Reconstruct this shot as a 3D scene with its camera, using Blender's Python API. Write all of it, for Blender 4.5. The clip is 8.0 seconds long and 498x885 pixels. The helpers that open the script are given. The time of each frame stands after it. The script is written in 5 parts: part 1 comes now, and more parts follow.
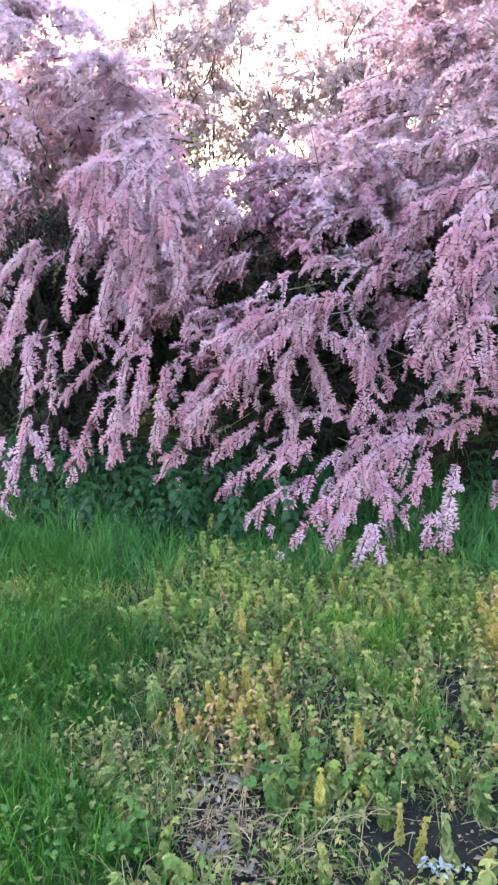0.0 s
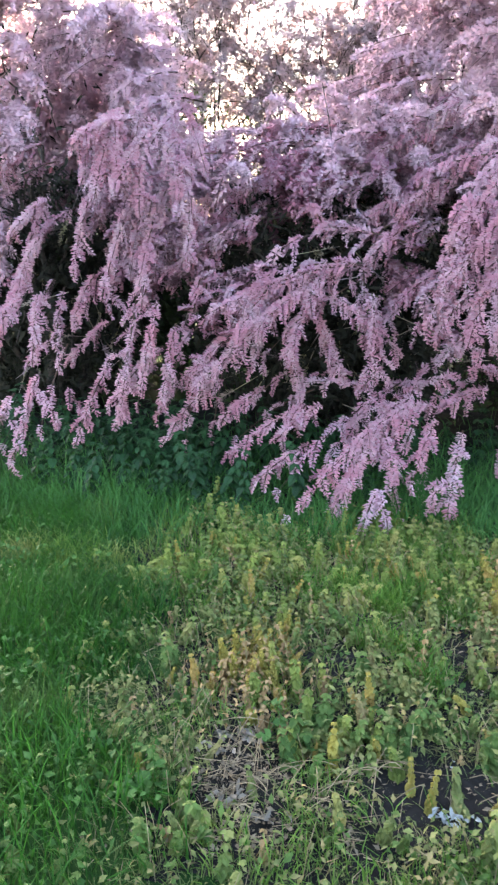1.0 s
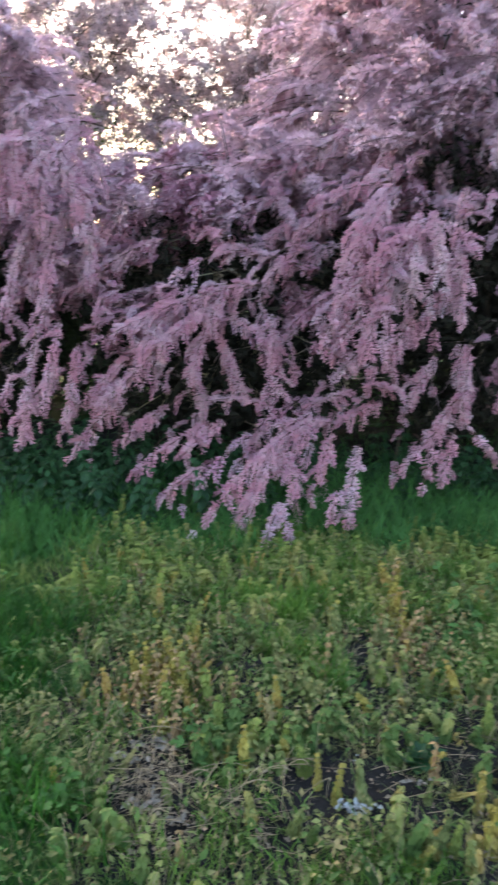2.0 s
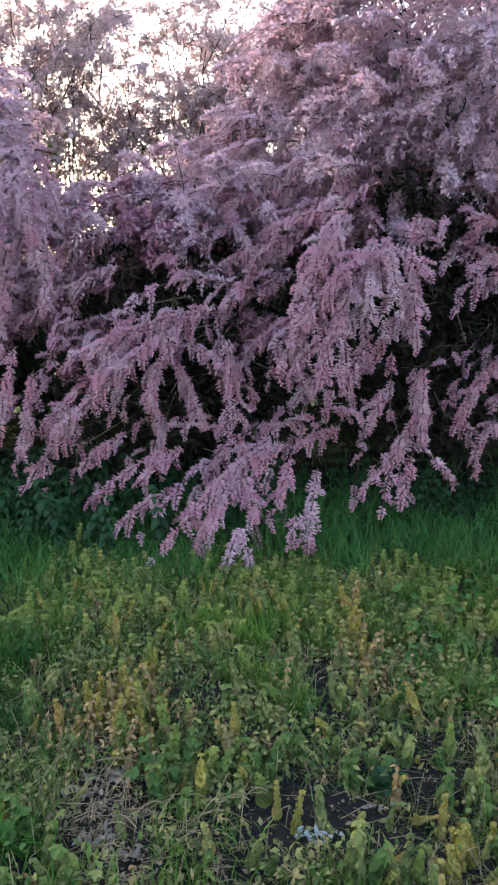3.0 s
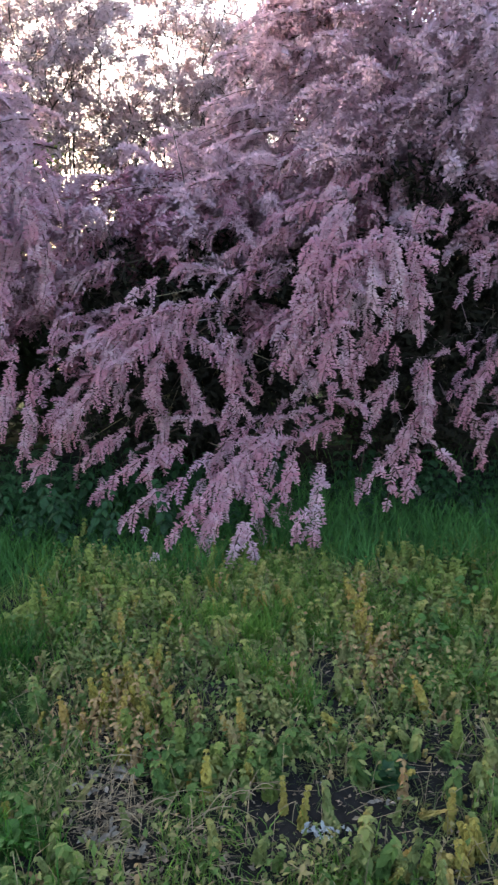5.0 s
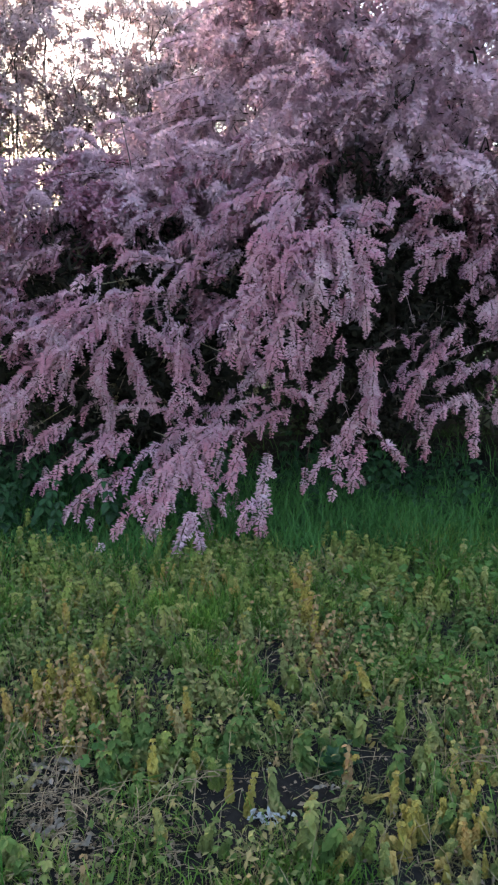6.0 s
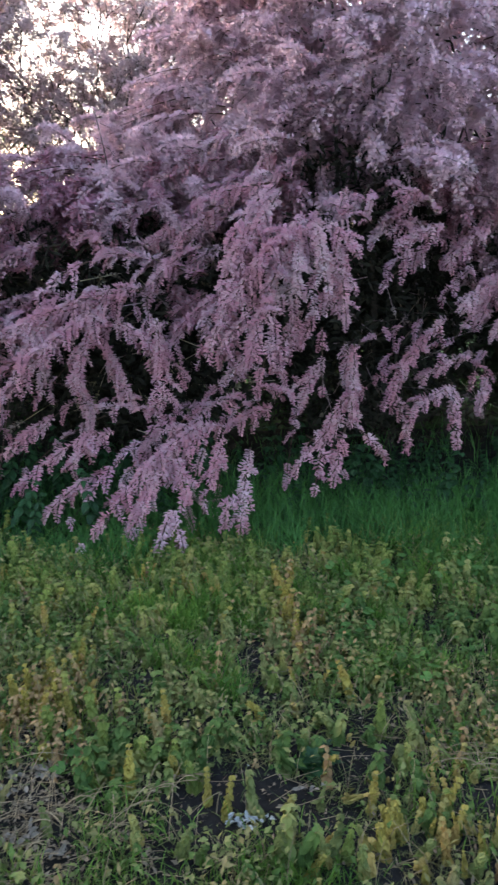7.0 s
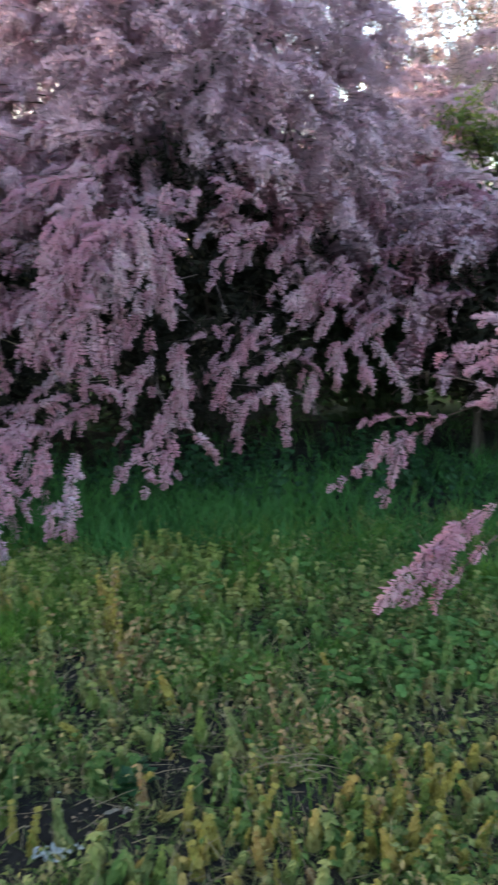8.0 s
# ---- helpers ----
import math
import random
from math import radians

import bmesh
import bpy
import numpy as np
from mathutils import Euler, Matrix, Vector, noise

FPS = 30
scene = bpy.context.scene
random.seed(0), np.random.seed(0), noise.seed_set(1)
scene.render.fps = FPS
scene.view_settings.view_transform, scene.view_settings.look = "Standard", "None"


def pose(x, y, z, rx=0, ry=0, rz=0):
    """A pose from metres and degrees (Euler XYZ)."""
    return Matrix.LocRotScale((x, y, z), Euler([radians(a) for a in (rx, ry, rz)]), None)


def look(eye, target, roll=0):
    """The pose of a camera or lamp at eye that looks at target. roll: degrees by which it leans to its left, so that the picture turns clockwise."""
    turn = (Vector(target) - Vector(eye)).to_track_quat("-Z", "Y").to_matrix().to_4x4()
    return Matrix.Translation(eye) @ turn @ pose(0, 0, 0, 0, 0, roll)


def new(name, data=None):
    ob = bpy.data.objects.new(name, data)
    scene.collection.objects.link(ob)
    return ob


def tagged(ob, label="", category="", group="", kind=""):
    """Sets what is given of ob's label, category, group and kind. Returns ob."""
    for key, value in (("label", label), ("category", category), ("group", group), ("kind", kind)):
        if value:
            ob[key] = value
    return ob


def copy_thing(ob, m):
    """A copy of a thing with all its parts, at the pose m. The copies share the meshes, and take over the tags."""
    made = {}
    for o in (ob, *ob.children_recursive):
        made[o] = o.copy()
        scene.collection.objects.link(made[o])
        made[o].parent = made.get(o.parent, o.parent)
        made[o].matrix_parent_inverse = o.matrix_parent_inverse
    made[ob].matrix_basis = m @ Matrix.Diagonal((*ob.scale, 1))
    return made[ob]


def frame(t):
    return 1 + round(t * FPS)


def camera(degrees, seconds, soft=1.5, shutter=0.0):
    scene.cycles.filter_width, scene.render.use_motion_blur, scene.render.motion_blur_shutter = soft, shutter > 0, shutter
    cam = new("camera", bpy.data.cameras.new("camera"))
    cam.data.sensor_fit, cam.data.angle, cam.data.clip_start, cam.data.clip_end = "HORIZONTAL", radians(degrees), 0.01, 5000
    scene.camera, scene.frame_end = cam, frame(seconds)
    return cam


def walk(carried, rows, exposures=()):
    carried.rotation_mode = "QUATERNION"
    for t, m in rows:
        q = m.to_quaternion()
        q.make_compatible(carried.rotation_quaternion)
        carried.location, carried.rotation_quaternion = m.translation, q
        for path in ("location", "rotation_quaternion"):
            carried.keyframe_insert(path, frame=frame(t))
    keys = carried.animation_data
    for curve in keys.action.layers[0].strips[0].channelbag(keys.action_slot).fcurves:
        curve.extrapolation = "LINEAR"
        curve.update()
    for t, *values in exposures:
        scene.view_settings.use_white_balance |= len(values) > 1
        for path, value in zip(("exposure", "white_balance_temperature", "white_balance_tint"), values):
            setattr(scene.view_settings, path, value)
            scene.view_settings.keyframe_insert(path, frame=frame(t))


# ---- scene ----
cam = camera(34.3, 8.0, soft=2.35, shutter=0.5)
PATH = [
    (0, (0.22, 0.068, 1.463), (-0.155, 1.987, 1.039), -1.3),
    (0.5, (0.181, 0.054, 1.45), (-0.195, 1.963, 0.989), -0.1),
    (1, (0.143, 0.026, 1.454), (-0.209, 1.929, 0.95), 0.0),
    (1.5, (0.136, -0.028, 1.461), (-0.104, 1.896, 0.973), 0.4),
    (2, (0.142, -0.076, 1.469), (0.03, 1.867, 1.011), 0.6),
    (2.2, (0.144, -0.09, 1.471), (0.103, 1.86, 1.029), 1.0),
    (3.3, (0.179, -0.04, 1.418), (0.148, 1.925, 1.046), 0.1),
    (3.5, (0.177, -0.037, 1.424), (0.103, 1.926, 1.048), -0.3),
    (4, (0.172, -0.025, 1.42), (0.077, 1.931, 1.015), -0.5),
    (5.5, (0.19, -0.029, 1.424), (0.22, 1.931, 1.031), 0.0),
    (6, (0.178, -0.028, 1.42), (0.273, 1.925, 1.001), 0.6),
    (6.5, (0.188, -0.034, 1.423), (0.278, 1.92, 1.005), 0.1),
    (7, (0.23, 0.005, 1.428), (0.349, 1.954, 0.993), -0.3),
    (7.5, (0.3, 0.042, 1.446), (0.568, 1.974, 1.003), 0.1),
    (8, (0.376, 0.071, 1.43), (0.849, 1.963, 0.988), 0.3),
]
EXPOSURES = [(0.0, 3.94, 6980, 18), (1.0, 3.63, 6980, 17), (2.0, 3.10, 6980, 17), (3.5, 2.80, 6920, 18), (5.5, 2.75, 6920, 18), (7.0, 2.71, 6920, 16), (7.5, 2.68, 6920, 14), (8.0, 2.66, 6950, 10)]
walk(cam, [(t, look(eye, target, roll)) for t, eye, target, roll in PATH], EXPOSURES)

# ---- daylight: bright hazy sky, the veiled low sun off to the side ----
SUN_EL, SUN_AZ = 14.0, -38.0          # degrees up, degrees clockwise from the y axis
sky_world = bpy.data.worlds.new("evening_sky")
scene.world = sky_world
sky_world.use_nodes = True
wn = sky_world.node_tree.nodes
wn.clear()
w_out, w_bg, w_sky = wn.new("ShaderNodeOutputWorld"), wn.new("ShaderNodeBackground"), wn.new("ShaderNodeTexSky")
w_sky.sky_type, w_sky.sun_disc = "NISHITA", False
w_sky.sun_elevation, w_sky.sun_rotation = radians(SUN_EL), radians(SUN_AZ)
w_sky.air_density, w_sky.dust_density, w_sky.ozone_density = 1.0, 2.0, 1.0
w_bg.inputs["Strength"].default_value = 0.15
sky_world.node_tree.links.new(w_sky.outputs[0], w_bg.inputs[0])
sky_world.node_tree.links.new(w_bg.outputs[0], w_out.inputs[0])
sun = new("sun", bpy.data.lights.new("sun", "SUN"))
sun.data.energy, sun.data.angle, sun.data.color = 0.2, radians(30), (1.0, 0.93, 0.90)
sun_dir = Vector((math.sin(radians(SUN_AZ)) * math.cos(radians(SUN_EL)), math.cos(radians(SUN_AZ)) * math.cos(radians(SUN_EL)), math.sin(radians(SUN_EL))))
sun.matrix_world = look(sun_dir * 50, (0, 0, 0))


# ---- materials ----
def material(name, dark, light, rough=0.75, patch=3.0, grain=60.0, translucent=0.0, accent=None, accent_at=0.6, bump=0.2, island=0.6, spec=0.25, speckle=0.8):
    """A plant or soil material: colour between dark and light by island, by object, and by two scales of noise; accent is a third colour."""
    m = bpy.data.materials.new(name)
    m.use_nodes = True
    nt = m.node_tree
    n, link = nt.nodes, nt.links.new
    n.clear()
    out, bsdf = n.new("ShaderNodeOutputMaterial"), n.new("ShaderNodeBsdfPrincipled")
    geo, info = n.new("ShaderNodeNewGeometry"), n.new("ShaderNodeObjectInfo")
    big, fine = n.new("ShaderNodeTexNoise"), n.new("ShaderNodeTexNoise")
    big.inputs["Scale"].default_value, big.inputs["Detail"].default_value = patch, 3
    fine.inputs["Scale"].default_value, fine.inputs["Detail"].default_value = grain, 4
    link(geo.outputs["Position"], big.inputs["Vector"])
    link(geo.outputs["Position"], fine.inputs["Vector"])

    def mathn(op, a, b):
        k = n.new("ShaderNodeMath")
        k.operation = op
        for i, v in enumerate((a, b)):
            if isinstance(v, (int, float)):
                k.inputs[i].default_value = v
            else:
                link(v, k.inputs[i])
        return k.outputs[0]

    def mix(fac, a, b):
        k = n.new("ShaderNodeMix")
        k.data_type = "RGBA"
        link(fac, k.inputs["Factor"])
        for s, v in (("A", a), ("B", b)):
            sock = [i for i in k.inputs if i.name == s and i.type == "RGBA"][0]
            if isinstance(v, tuple):
                sock.default_value = (*v, 1)
            else:
                link(v, sock)
        return [o for o in k.outputs if o.type == "RGBA"][0]

    tone = mathn("MULTIPLY", geo.outputs["Random Per Island"], island)
    tone = mathn("ADD", tone, mathn("MULTIPLY", mathn("SUBTRACT", big.outputs[0], 0.35), 1.0))
    tone = mathn("ADD", tone, mathn("MULTIPLY", mathn("SUBTRACT", fine.outputs[0], 0.5), speckle))
    tone = mathn("ADD", tone, mathn("MULTIPLY", mathn("SUBTRACT", info.outputs["Random"], 0.5), 0.35))
    clampn = n.new("ShaderNodeClamp")
    link(tone, clampn.inputs[0])
    col = mix(clampn.outputs[0], dark, light)
    if accent:
        big2 = n.new("ShaderNodeTexNoise")
        big2.inputs["Scale"].default_value, big2.inputs["Detail"].default_value = patch * 1.7, 2
        off = n.new("ShaderNodeVectorMath")
        off.operation = "ADD"
        off.inputs[1].default_value = (7.3, 2.1, 4.4)
        link(geo.outputs["Position"], off.inputs[0])
        link(off.outputs[0], big2.inputs["Vector"])
        ramp = n.new("ShaderNodeMapRange")
        ramp.inputs[1].default_value, ramp.inputs[2].default_value = accent_at - 0.12, accent_at + 0.12
        link(mathn("ADD", big2.outputs[0], mathn("MULTIPLY", mathn("SUBTRACT", info.outputs["Random"], 0.5), 0.35)), ramp.inputs[0])
        col = mix(ramp.outputs[0], col, accent)
    link(col, bsdf.inputs["Base Color"])
    bsdf.inputs["Roughness"].default_value = rough
    bsdf.inputs["Specular IOR Level"].default_value = spec
    if bump:
        b = n.new("ShaderNodeBump")
        b.inputs["Strength"].default_value, b.inputs["Distance"].default_value = bump, 0.004
        link(fine.outputs[0], b.inputs["Height"])
        link(b.outputs[0], bsdf.inputs["Normal"])
    last = bsdf.outputs[0]
    if translucent:
        tr, ms = n.new("ShaderNodeBsdfTranslucent"), n.new("ShaderNodeMixShader")
        link(col, tr.inputs[0])
        ms.inputs[0].default_value = translucent
        link(last, ms.inputs[1])
        link(tr.outputs[0], ms.inputs[2])
        last = ms.outputs[0]
    link(last, out.inputs[0])
    return m


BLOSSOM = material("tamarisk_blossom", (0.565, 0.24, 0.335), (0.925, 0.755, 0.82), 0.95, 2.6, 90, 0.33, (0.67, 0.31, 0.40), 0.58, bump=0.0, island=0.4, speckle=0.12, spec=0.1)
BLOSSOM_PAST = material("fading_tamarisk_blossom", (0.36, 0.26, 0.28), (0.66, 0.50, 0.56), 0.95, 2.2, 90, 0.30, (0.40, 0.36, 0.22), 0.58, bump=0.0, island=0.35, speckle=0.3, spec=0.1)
FAR_TUFT = material("pale_pink_feathery_tuft", (0.78, 0.57, 0.60), (0.93, 0.74, 0.77), 0.95, 1.6, 60, 0.5, bump=0.0, island=0.4, speckle=0.3, spec=0.1)
# the blossom colour again, as a paler lit copy to brighten high crowns
LIT_CROWN_BLOSSOM = material("lightened_crown_blossom", (0.88, 0.61, 0.70), (0.99, 0.785, 0.86), 0.95, 1.8, 90, 0.62, bump=0.0, island=0.15, speckle=0.12, spec=0.1)
TWIG = material("reddish_twig", (0.05, 0.03, 0.025), (0.13, 0.075, 0.06), 0.8, 4, 120)
BARK = material("tamarisk_bark", (0.035, 0.028, 0.025), (0.10, 0.08, 0.07), 0.9, 6, 50, bump=0.8)
# near-black leaf colour that holds the shade of the bush interior
SHADE_LEAF = material("shade_dark_leaf", (0.012, 0.012, 0.009), (0.038, 0.036, 0.024), 0.85, 3, 60, 0.1)
GRASS = material("lush_grass", (0.008, 0.050, 0.006), (0.037, 0.147, 0.015), 0.6, 1.6, 30, 0.3, (0.13, 0.175, 0.055), 0.76)
# copy of the grass colour, bluer to carry the shade below the bushes
SHADE_TONED_GRASS = material("verge_grass", (0.018, 0.078, 0.020), (0.068, 0.205, 0.047), 0.6, 1.6, 30, 0.3)
TUSSOCK = material("bright_tussock_grass", (0.039, 0.117, 0.014), (0.165, 0.296, 0.048), 0.6, 1.6, 30, 0.3, (0.261, 0.261, 0.078), 0.62)
HERB_MATTED = material("matted_weed_leaf", (0.052, 0.074, 0.021), (0.226, 0.248, 0.083), 0.8, 5, 90, 0.15, (0.261, 0.191, 0.087), 0.66, island=0.45, speckle=0.5)
MEADOW = material("meadow_turf", (0.010, 0.035, 0.008), (0.042, 0.095, 0.02), 0.9, 1.5, 25, bump=0.8, island=0.0, spec=0.1)
TANGLE = material("tangled_weed_stem", (0.039, 0.065, 0.017), (0.165, 0.204, 0.065), 0.8, 4, 90, 0.15, (0.235, 0.191, 0.087), 0.70, island=0.5, speckle=0.4)
HERB_GREEN = material("green_herb_leaf", (0.026, 0.070, 0.014), (0.140, 0.215, 0.052), 0.7, 4, 80, 0.25, (0.26, 0.26, 0.085), 0.66, island=0.45, speckle=0.5)
HERB_LIME = material("yellow_green_herb_leaf", (0.070, 0.109, 0.021), (0.270, 0.322, 0.074), 0.7, 4, 90, 0.25, (0.313, 0.278, 0.087), 0.70, island=0.45, speckle=0.5)
HERB_OCHRE = material("ochre_green_herb_leaf", (0.095, 0.125, 0.036), (0.31, 0.33, 0.11), 0.7, 5, 90, 0.2, (0.40, 0.29, 0.09), 0.64, island=0.45, speckle=0.5)
HERB_YELLOW = material("yellowed_herb_leaf", (0.148, 0.131, 0.026), (0.400, 0.331, 0.078), 0.75, 6, 90, 0.25, (0.313, 0.191, 0.061), 0.66)
HERB_DRY = material("withered_herb_leaf", (0.148, 0.087, 0.039), (0.348, 0.235, 0.113), 0.85, 6, 90, 0.1)
HERB_STEM = material("herb_stem", (0.131, 0.113, 0.044), (0.278, 0.244, 0.104), 0.75, 6, 90)
MALLOW = material("mallow_leaf", (0.023, 0.074, 0.015), (0.083, 0.178, 0.037), 0.65, 4, 60, 0.2)
# blue-green nettle leaf, darkened further to hold the shade under the bushes
SHADED_NETTLE = material("blue_green_shade_leaf", (0.007, 0.032, 0.011), (0.024, 0.080, 0.027), 0.55, 4, 60, 0.2)
STRAW = material("dry_straw", (0.113, 0.083, 0.048), (0.365, 0.274, 0.165), 0.85, 5, 120)
LITTER = material("grey_leaf_litter", (0.087, 0.064, 0.040), (0.278, 0.213, 0.144), 0.9, 6, 80)
PALE = material("pale_dried_leaf", (0.20, 0.215, 0.21), (0.38, 0.40, 0.39), 0.8, 8, 90)
DEAD_GREY = material("grey_dead_leaf", (0.113, 0.096, 0.074), (0.278, 0.239, 0.191), 0.85, 8, 90)
SOIL = material("dark_soil", (0.008, 0.0075, 0.0070), (0.035, 0.033, 0.032), 0.95, 2.5, 40, bump=1.0, island=0.0, spec=0.1)
TREE_LEAF = material("spring_tree_leaf", (0.10, 0.10, 0.045), (0.26, 0.24, 0.10), 0.7, 0.8, 20, 0.35, (0.34, 0.20, 0.26), 0.52)
# dark leaf of the shrubs added as backing behind the bushes
BACKING_LEAF = material("dark_backing_leaf", (0.015, 0.03, 0.015), (0.05, 0.08, 0.03), 0.7, 2.0, 20, 0.2)
SHRUB_LEAF = material("yellow_green_shrub_leaf", (0.10, 0.14, 0.04), (0.34, 0.35, 0.11), 0.6, 1.5, 20, 0.45)


# ---- mesh helpers ----
SMOOTH = (BLOSSOM, LIT_CROWN_BLOSSOM, FAR_TUFT, BLOSSOM_PAST, BARK, TWIG, HERB_STEM)


def make_mesh(name, verts, faces, mat):
    me = bpy.data.meshes.new(name)
    me.from_pydata(np.asarray(verts).tolist(), [], [tuple(int(i) for i in f) for f in faces] if not isinstance(faces, np.ndarray) else faces.tolist())
    me.materials.append(mat)
    if mat in SMOOTH:
        me.polygons.foreach_set("use_smooth", [True] * len(me.polygons))
    me.update()
    return me


def part(name, me, parent, label="", at=None):
    """Links a mesh as one part under a thing or a part."""
    ob = new(name, me)
    ob.parent = parent
    if at is not None:
        ob.matrix_basis = at
    if label:
        tagged(ob, label)
    return ob


class Heap:
    """Gathers vertices and faces, and normals where they are given."""

    def __init__(self):
        self.v, self.f, self.k, self.n = [], [], [], 0

    def add(self, v, f, normals=None):
        v, f = np.asarray(v, float), np.asarray(f, int)
        self.v.append(v)
        self.f.append(f + self.n)
        if normals is not None:
            self.k.append(normals)
        self.n += len(v)

    def mesh(self, name, mat):
        me = make_mesh(name, np.concatenate(self.v), np.concatenate(self.f), mat)
        if self.k:
            me.normals_split_custom_set_from_vertices(np.concatenate(self.k).tolist())
        return me


def unit(v):
    v = np.asarray(v, float)
    return v / (np.linalg.norm(v, axis=-1, keepdims=True) + 1e-9)


def tube(points, radii, sides=5):
    """Vertices and triangles of a tapered tube along points."""
    p = np.asarray(points, float)
    t = unit(np.gradient(p, axis=0))
    ref = np.array([0.31, 0.17, 0.93]) if abs(t[0][2]) < 0.9 else np.array([1.0, 0.1, 0])
    a = unit(np.cross(t, ref))
    b = np.cross(t, a)
    ang = np.arange(sides) * 2 * math.pi / sides
    ring = a[:, None, :] * np.cos(ang)[None, :, None] + b[:, None, :] * np.sin(ang)[None, :, None]
    v = (p[:, None, :] + ring * np.asarray(radii, float)[:, None, None]).reshape(-1, 3)
    f = []
    for i in range(len(p) - 1):
        for k in range(sides):
            q, r = i * sides + k, i * sides + (k + 1) % sides
            f += [(q, r, q + sides), (r, r + sides, q + sides)]
    f += [(0, k + 1, k) for k in range(1, sides - 1)]
    e = (len(p) - 1) * sides
    f += [(e, e + k, e + k + 1) for k in range(1, sides - 1)]
    return v, np.array(f)


def bezier(s, c, e, n):
    u = np.linspace(0, 1, n)[:, None]
    return (1 - u) ** 2 * np.asarray(s) + 2 * u * (1 - u) * np.asarray(c) + u ** 2 * np.asarray(e)


# ---- tamarisk blossom: racemes in ranks along a plume, plumes along a branch ----
def raceme_template(sides, rings):
    """A plump tapering raceme along +x, one unit long and one unit in radius."""
    v = [(0, 0, 0)]
    for j, (x, r) in enumerate(rings):
        v += [(x, r * math.cos(2 * math.pi * (k + 0.5 * j) / sides), r * math.sin(2 * math.pi * (k + 0.5 * j) / sides)) for k in range(sides)]
    v.append((1, 0, 0))
    f = [(0, 1 + (k + 1) % sides, 1 + k) for k in range(sides)]
    for j in range(len(rings) - 1):
        for k in range(sides):
            p, q = 1 + j * sides + k, 1 + j * sides + (k + 1) % sides
            f += [(p, q, p + sides), (q, q + sides, p + sides)]
    e = 1 + (len(rings) - 1) * sides
    f += [(e + k, e + (k + 1) % sides, len(v) - 1) for k in range(sides)]
    return np.array(v, float), np.array(f)


RAC_FULL = raceme_template(3, ((0.68, 1.0),))
RAC_LOW = np.array([(0, 0, 0), (0.5, 1, 0.2), (1, 0, 0), (0.6, -1, 0.2)], float), np.array([(0, 1, 2), (0, 2, 3)])


def plume_arrays(rng, length, full, droop):
    """One plume along +x, drooping to -z: vertices and triangles of its racemes, its stem's points and soft normals."""
    step = 0.0025 if full else 0.0046
    count = int(length / step)
    rl, rw = (0.034, 0.0047) if full else (0.039, 0.0078)
    s = (np.arange(count) + rng.uniform(-0.3, 0.3, count)) / count
    s = np.clip(0.03 + 0.97 * s, 0, 1)
    curve = lambda u: np.stack([u * length * (1 - 0.25 * droop * u), 0 * u, length * (0.18 * u - droop * u ** 2)], -1)
    tan = unit(np.stack([1 - 0.5 * droop * s, np.zeros(count), 0.18 - 2 * droop * s], -1))
    # ranks: left, right, upper left, right, left, upper right
    rank = np.array([0.12, math.pi - 0.12, 0.9, math.pi + 0.3, -0.3, math.pi - 0.9, 0.35, math.pi - 0.35])[np.arange(count) % 8]
    ang = rank + rng.normal(0, 0.22, count)
    up = unit(np.cross(tan, np.array([0, 1.0, 0])))
    up = np.where(up[:, 0:1] * 0.2 + up[:, 2:3] < 0, -up, up)
    side = np.cross(tan, up)
    radial = up * np.sin(ang)[:, None] + side * np.cos(ang)[:, None]
    d = unit(radial + tan * rng.normal(0.14, 0.24, count)[:, None])
    profile = np.minimum(1.0, 0.45 + 3.2 * s) * np.sqrt(np.clip(1.06 - s, 0.05, 1)) + 0.12
    size = rl * rng.uniform(0.6, 1.2, count) * np.clip(profile, 0.3, 1.05)
    a = unit(np.cross(d, rng.normal(size=(count, 3))))
    b = np.cross(d, a)
    tv, tf = RAC_FULL if full else RAC_LOW
    wid = rw * rng.uniform(0.8, 1.2, count)
    v = curve(s)[:, None, :] + d[:, None, :] * (tv[None, :, 0:1] * size[:, None, None]) + a[:, None, :] * (tv[None, :, 1:2] * wid[:, None, None]) + b[:, None, :] * (tv[None, :, 2:3] * wid[:, None, None])
    curl = tan[:, None, :] * 0.3 + np.array([0, 0, 0.06])
    v = v + curl * (tv[None, :, 0:1] ** 2 * size[:, None, None])
    f = tf[None] + (np.arange(count) * len(tv))[:, None, None]
    axis = curve(s)[:, None, :] + d[:, None, :] * (tv[None, :, 0:1] * size[:, None, None])
    soft = unit((0.6 if full else 0.15) * unit(v - axis + 1e-5 * d[:, None, :]) + 0.6 * radial[:, None, :] + 0.3 * d[:, None, :] * tv[None, :, 0:1] + (0, 0, 0.35))
    return v.reshape(-1, 3), f.reshape(-1, 3), curve(np.linspace(0, 0.97, 5)), soft.reshape(-1, 3)


PLUME_LENGTHS = (0.085, 0.12, 0.165, 0.23)
PLUMES, PLUME_MESHES = {}, {}
for full in (True, False):
    for li, plume_length in enumerate(PLUME_LENGTHS):
        prng = np.random.default_rng((5 if full else 6) + 10 * li)
        PLUMES[full, li] = [plume_arrays(prng, plume_length, full, dr) for dr in (0.25, 0.45, 0.6, 0.8, 0.35)]


